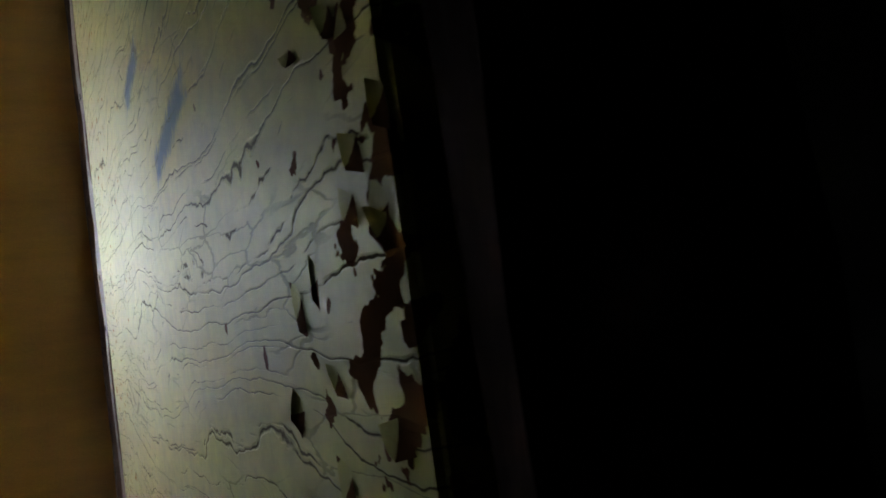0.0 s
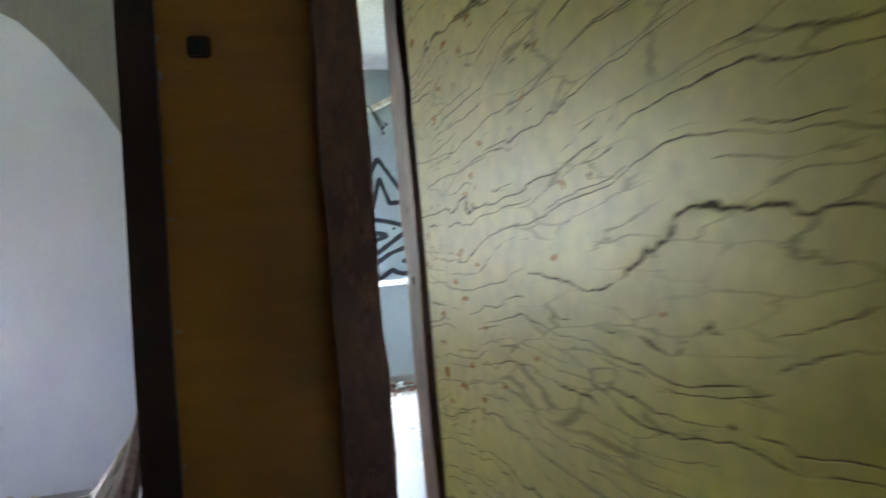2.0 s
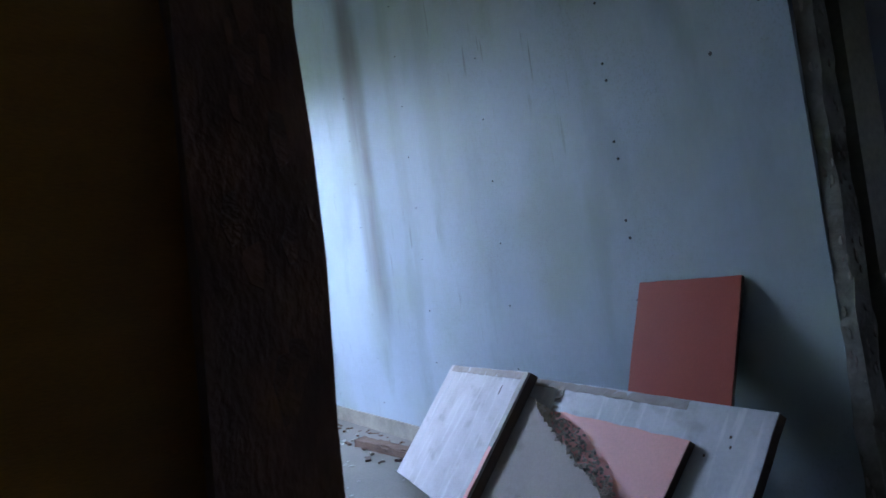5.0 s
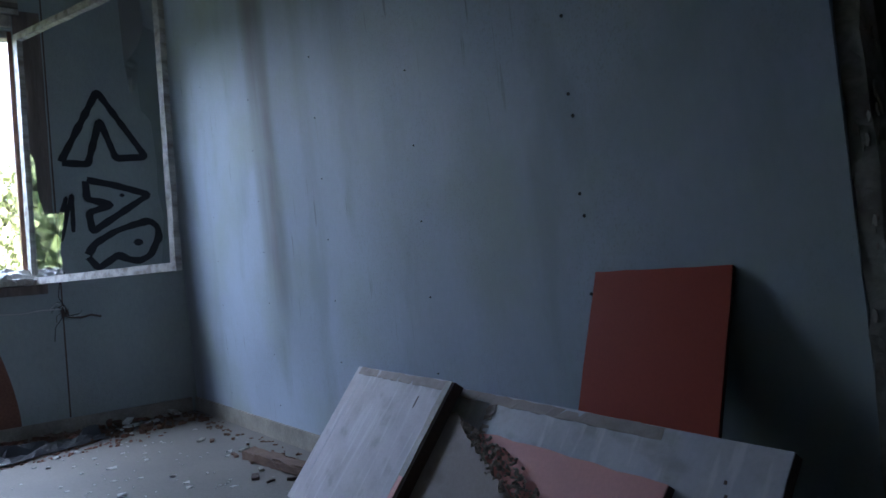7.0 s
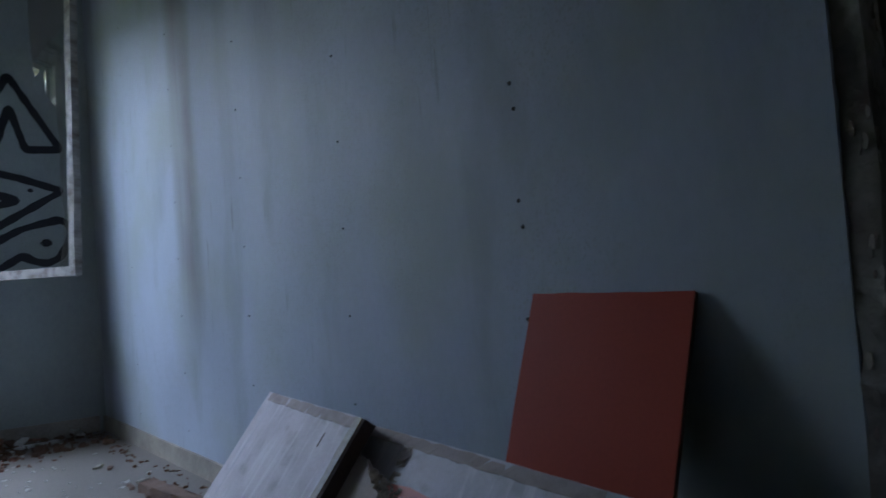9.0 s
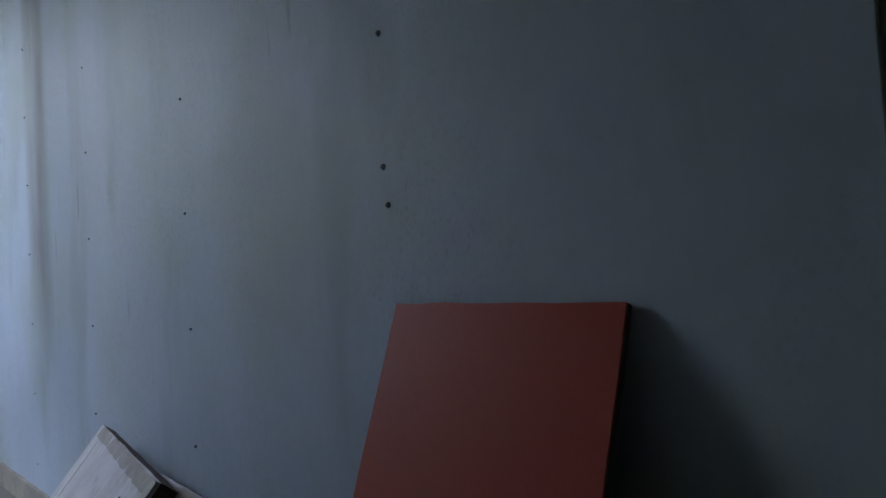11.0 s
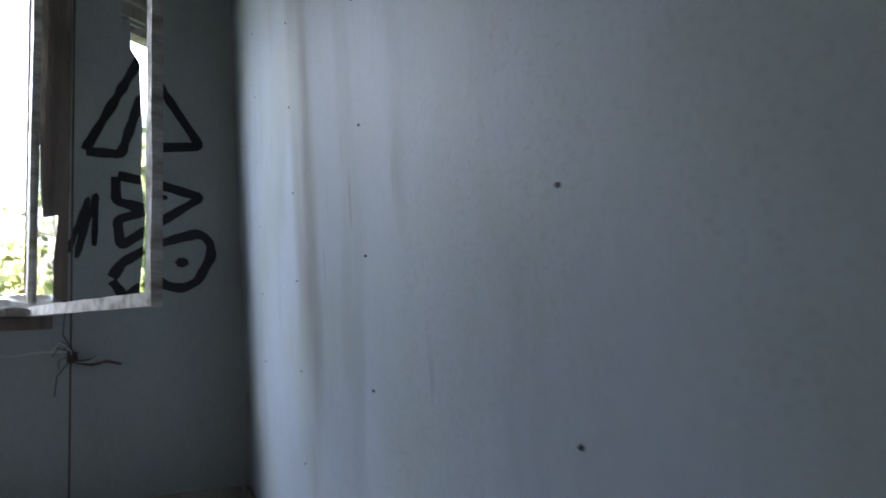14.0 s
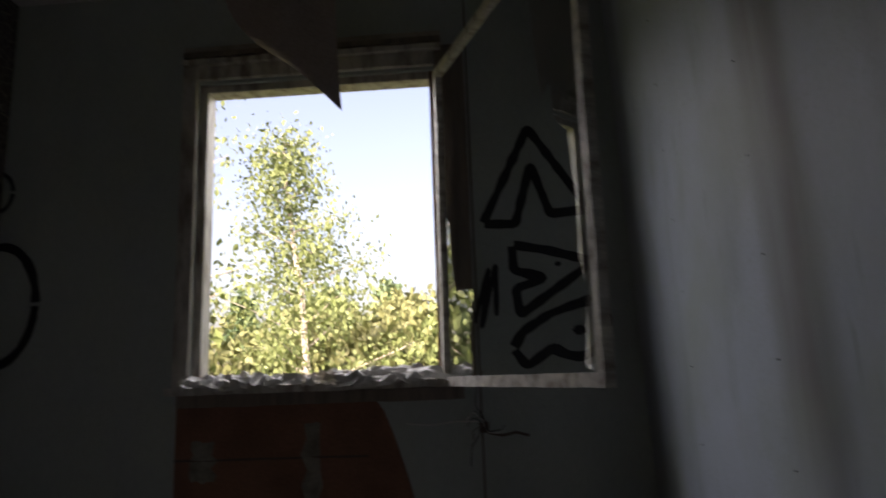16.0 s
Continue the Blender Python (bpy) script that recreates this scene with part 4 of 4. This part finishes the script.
# splinters along the room's reveal
r33 = random.Random(33)
for i in range(26):
    z = 0.5 + i * 0.085 + r33.uniform(-0.03, 0.03)
    bm = prism([(0, 0), (r33.uniform(0.006, 0.016), r33.uniform(0.0, 0.02)), (r33.uniform(0.002, 0.012), r33.uniform(0.02, 0.05)), (0, 0.055)], 0.006)
    ob = solo("wood_splinter", bm, m_brown, "splinter on the edge of a door reveal", "splinter", group="splinters on the reveal")
    ob.matrix_world = plane_at((2.322, 5.25 + r33.uniform(0, 0.14), z), (1, 0.1, 0), (0, 0.05, 1))
# peeled scales on the stripped jamb
r34 = random.Random(34)
for i in range(130):
    z, s = r34.uniform(0.2, 2.9), r34.uniform(0.006, 0.015)
    on_front = i % 2
    pts = [(s * r34.uniform(0.4, 1) * math.cos(k * 0.9) * 0.6, s * r34.uniform(0.5, 1) * math.sin(k * 0.9) * 1.7) for k in range(7)]
    ob = solo("peeling_scale", prism(pts, 0.004), (m_peel, m_base, m_bare)[i % 3], "peeling scale of old paint on a stripped jamb", "paint flake", group="scales on the jamb")
    if on_front:
        ob.matrix_world = plane_at((r34.uniform(3.99, 4.05), 5.53, z), (1, r34.uniform(-0.2, 0.1), 0), (0, r34.uniform(-0.1, 0.2), 1))
    else:
        ob.matrix_world = plane_at((bx(5.6) + 0.004, r34.uniform(5.54, 5.59), z), (r34.uniform(-0.15, 0.1), -1, 0), (r34.uniform(-0.15, 0.1), 0, 1))

# ---- west room ----
strip = thing("wallpaper_strip", "strip of patterned wallpaper with a blue painted band", "wallpaper", at=pose(0, 7.596, 0))
part("pattern_sheet", boxed(-0.02, 0.10, -0.003, 0.0, FLOOR, CEIL), m_paperdark, strip)
pts = [(-0.015, 0.88), (0.03, 0.93), (0.095, 0.99), (0.10, 2.19), (-0.02, 2.19)]
bm = prism(pts, 0.003)
bmesh.ops.rotate(bm, verts=bm.verts, matrix=Matrix.Rotation(radians(90), 3, "X"))
bmesh.ops.translate(bm, verts=bm.verts, vec=(0, -0.004, 0))
part("blue_band", bm, m_teal, strip)
arc = [(0.10, 3.06), (0.30, 3.03), (0.46, 2.98), (0.63, 2.885), (0.78, 2.735), (0.89, 2.59), (1.03, 2.41), (1.135, 2.24), (1.21, 2.10), (1.27, 1.95), (1.30, 1.85)]
bm = prism(arc + [(1.65, 1.85), (1.65, CEIL - 0.01), (0.10, CEIL - 0.01)], 0.003)
bmesh.ops.rotate(bm, verts=bm.verts, matrix=Matrix.Rotation(radians(90), 3, "X"))
bmesh.ops.translate(bm, verts=bm.verts, vec=(0, 7.594, 0))
solo("torn_wallpaper", bm, m_scrim, "torn grey backing paper curving over a white wall", "wallpaper")
solo("beam", boxed(-3.2, -0.025, 7.55, 7.75, 2.66, CEIL), m_brown, "dark brown lintel over an opening", "beam", "structure")
r40 = random.Random(40)
for i in range(15):
    bm = bmesh.new()
    bmesh.ops.create_grid(bm, x_segments=9, y_segments=9, size=0.5)
    w = r40.uniform(0.3, 0.6)
    for v in bm.verts:
        p = v.co.copy()
        v.co = Vector((p.x * w, p.y * w * 0.8, 0.01 + 0.3 * w * abs(noise.noise(p * 3.5 + Vector((i * 5, 0, 0)))) + 0.1 * p.x * p.x))
    bmesh.ops.solidify(bm, geom=bm.faces[:], thickness=0.003)
    ob = solo("wallpaper_scrap", bm, m_paper if i % 3 else m_flake, "crumpled heap of torn wallpaper on the floor", "torn wallpaper", group="heaps of wallpaper")
    ob.matrix_world = pose(-0.9 + (i % 8) * 0.3, (6.9 if i < 8 else 8.3) + r40.uniform(-0.3, 0.3), FLOOR, r40.uniform(-4, 4), r40.uniform(-4, 4), r40.uniform(0, 90))
# a roll of wallpaper standing against the pier
for k, (x, y, ang, l) in enumerate(((1.42, 6.3, 16, 1.0), (1.30, 6.5, 30, 0.75), (1.48, 6.1, 8, 0.7))):
    bm = bmesh.new()
    bmesh.ops.create_cone(bm, cap_ends=True, segments=14, radius1=0.05, radius2=0.035, depth=l)
    for v in bm.verts:
        v.co.x += 0.02 * math.sin(v.co.z * 6)
    ob = solo("wallpaper_roll", uneven(bm, 6, 0.012, k), (m_plank, m_paper, m_flake)[k], "loose roll of torn wallpaper leaning in a corner", "wallpaper roll", group="rolls of wallpaper")
    ob.matrix_world = pose(x, y, FLOOR + l / 2 * math.cos(radians(ang)) + 0.012, 0, ang, 10)
hook = thing("wall_cable", "loose grey cable hanging on a white wall", "cable", at=pose(-0.72, 9.28, 0))
wire([(-0.1, -0.01, 2.25), (0.02, -0.02, 2.30), (0.09, -0.02, 2.2), (0.08, -0.02, 1.95), (0.05, -0.02, 1.6)], 0.014, hook, m_peel)

# ---- side room ----
shelf = thing("wall_shelf", "dark wooden wall shelf with two boards", "shelf", at=pose(5.1, 7.29, 0))
for z in (1.25, 1.45):
    part("shelf_board", boxed(-0.6, 0.6, -0.22, -0.002, z, z + 0.025, bevel=0.003), m_brown if z > 1.3 else m_frame, shelf)
for x in (-0.6, 0.58):
    part("side", boxed(x, x + 0.02, -0.22, -0.002, 0.6, 1.245, bevel=0.003), m_black, shelf)
cab = thing("red_cabinet", "red-brown painted low cabinet under a shelf", "cabinet", at=pose(5.1, 7.05, FLOOR))
part("body", boxed(-0.55, 0.55, -0.2, 0.2, 0.0, 0.85, bevel=0.006), m_red, cab)
part("top", boxed(-0.57, 0.57, -0.22, 0.2, 0.852, 0.875, bevel=0.003), m_brown, cab)

# ---- outside ----
bm = bmesh.new()
bmesh.ops.create_grid(bm, x_segments=60, y_segments=60, size=600)
for v in bm.verts:
    v.co.z = -0.75 + (0.8 * noise.noise(v.co * 0.02) if v.co.length > 40 else 0)
solo("ground", bm, m_grass, "rough grassy ground outside the house", "ground", "structure")


def tree(name, label, x, y, height, crown, leaves, seed, leaf_mat, leaf=0.11, spread=1.0, base=0.25):
    r = random.Random(seed)
    ob = thing(name, label, "tree", group="trees outside", at=pose(x, y, -0.8))
    bm = bmesh.new()
    def limb(p, d, length, rad, depth):
        rings, steps = [], 6
        q, dd = p.copy(), d.normalized()
        tips = []
        for i in range(steps + 1):
            s = dd.orthogonal().normalized()
            t2 = dd.cross(s)
            rr = rad * (1 - 0.8 * i / steps)
            rings.append([bm.verts.new(q + rr * (s * math.cos(k * math.tau / 6) + t2 * math.sin(k * math.tau / 6))) for k in range(6)])
            tips.append(q.copy())
            dd = (dd + Vector((r.uniform(-1, 1), r.uniform(-1, 1), r.uniform(-0.3, 0.5))) * 0.12).normalized()
            q = q + dd * length / steps
        for a, b in zip(rings, rings[1:]):
            for k in range(6):
                bm.faces.new((a[k], a[(k + 1) % 6], b[(k + 1) % 6], b[k]))
        return tips
    trunk = limb(Vector((0, 0, 0)), Vector((0, 0, 1)), height, height * 0.014, 0)
    anchors = []
    for i in range(22):
        f = base + (1 - base) * i / 22
        k = min(int(f * 6), 5)
        p = trunk[k].lerp(trunk[k + 1], f * 6 - k)
        a = i * 2.4 + r.uniform(-0.4, 0.4)
        ln = crown * (1.15 - f) * r.uniform(0.7, 1.2) * spread
        tips = limb(p, Vector((math.cos(a), math.sin(a), r.uniform(0.15, 0.7))), ln, height * 0.0035, 1)
        anchors += tips[2:]
    anchors.append(trunk[-1])
    part("trunk", bm, m_bark, ob, "pale tapered trunk with limbs")
    vs, fs = [], []
    for i in range(leaves):
        c = anchors[r.randrange(len(anchors))] + Vector((r.gauss(0, 1), r.gauss(0, 1), r.gauss(-0.2, 0.9))) * crown * 0.13
        e = Euler((r.uniform(0, 6), r.uniform(0, 6), r.uniform(0, 6))).to_matrix()
        s = leaf * r.uniform(0.5, 1.3)
        n0 = len(vs)
        vs += [tuple(c + e @ Vector(q)) for q in ((-s, 0, 0), (0, -s * 0.6, s * 0.1), (s, 0, 0), (0, s * 0.6, s * 0.1))]
        fs.append((n0, n0 + 1, n0 + 2, n0 + 3))
    me = bpy.data.meshes.new("crown")
    me.from_pydata(vs, [], fs)
    me.materials.append(leaf_mat)
    c = new("crown", me)
    c.parent = ob
    return ob


tree("birch_tree", "slender young birch with light green leaves", -0.6, 21.0, 8.0, 2.3, 8000, 1, m_leaf, 0.06)
tree("birch_tree", "tall birch with thin overhanging branches", -4.6, 19.0, 11.0, 4.2, 2600, 2, m_leaf, 0.08, 1.1)
tree("young_tree", "small bushy tree with yellow-green leaves", 3.4, 25.0, 5.6, 2.4, 5200, 3, m_leaf2, 0.12, 1.0, 0.12)
tree("birch_tree", "young birch at the edge of a wood", 7.5, 27.0, 9.0, 3.0, 5000, 4, m_leaf, 0.12)
for i, (x, y, hgt) in enumerate(((-9.0, 19.5, 6.5), (-13, 23, 9.0), (-6.8, 16.5, 5.0), (-7.5, 27, 5.0), (-3.4, 30, 4.6), (0.6, 32, 5.2), (4.4, 33, 5.5), (-11, 33, 6.5), (8.5, 35, 6.0), (-1.6, 27, 3.6), (2.2, 29, 3.8))):
    tree("shrub", "dense green shrub at the edge of a wood", x, y, hgt, 3.4, 5200, 20 + i, m_leaf2 if i % 2 else m_leaf, 0.16, 1.2, 0.06)
for i in range(9):
    tree("conifer", "tall dark conifer in the distant wood", -22 + i * 6.2, 52 + (i * 7) % 9, 9 + (i * 5) % 5, 2.6, 2200, 60 + i, m_pine, 0.3, 0.9, 0.1)
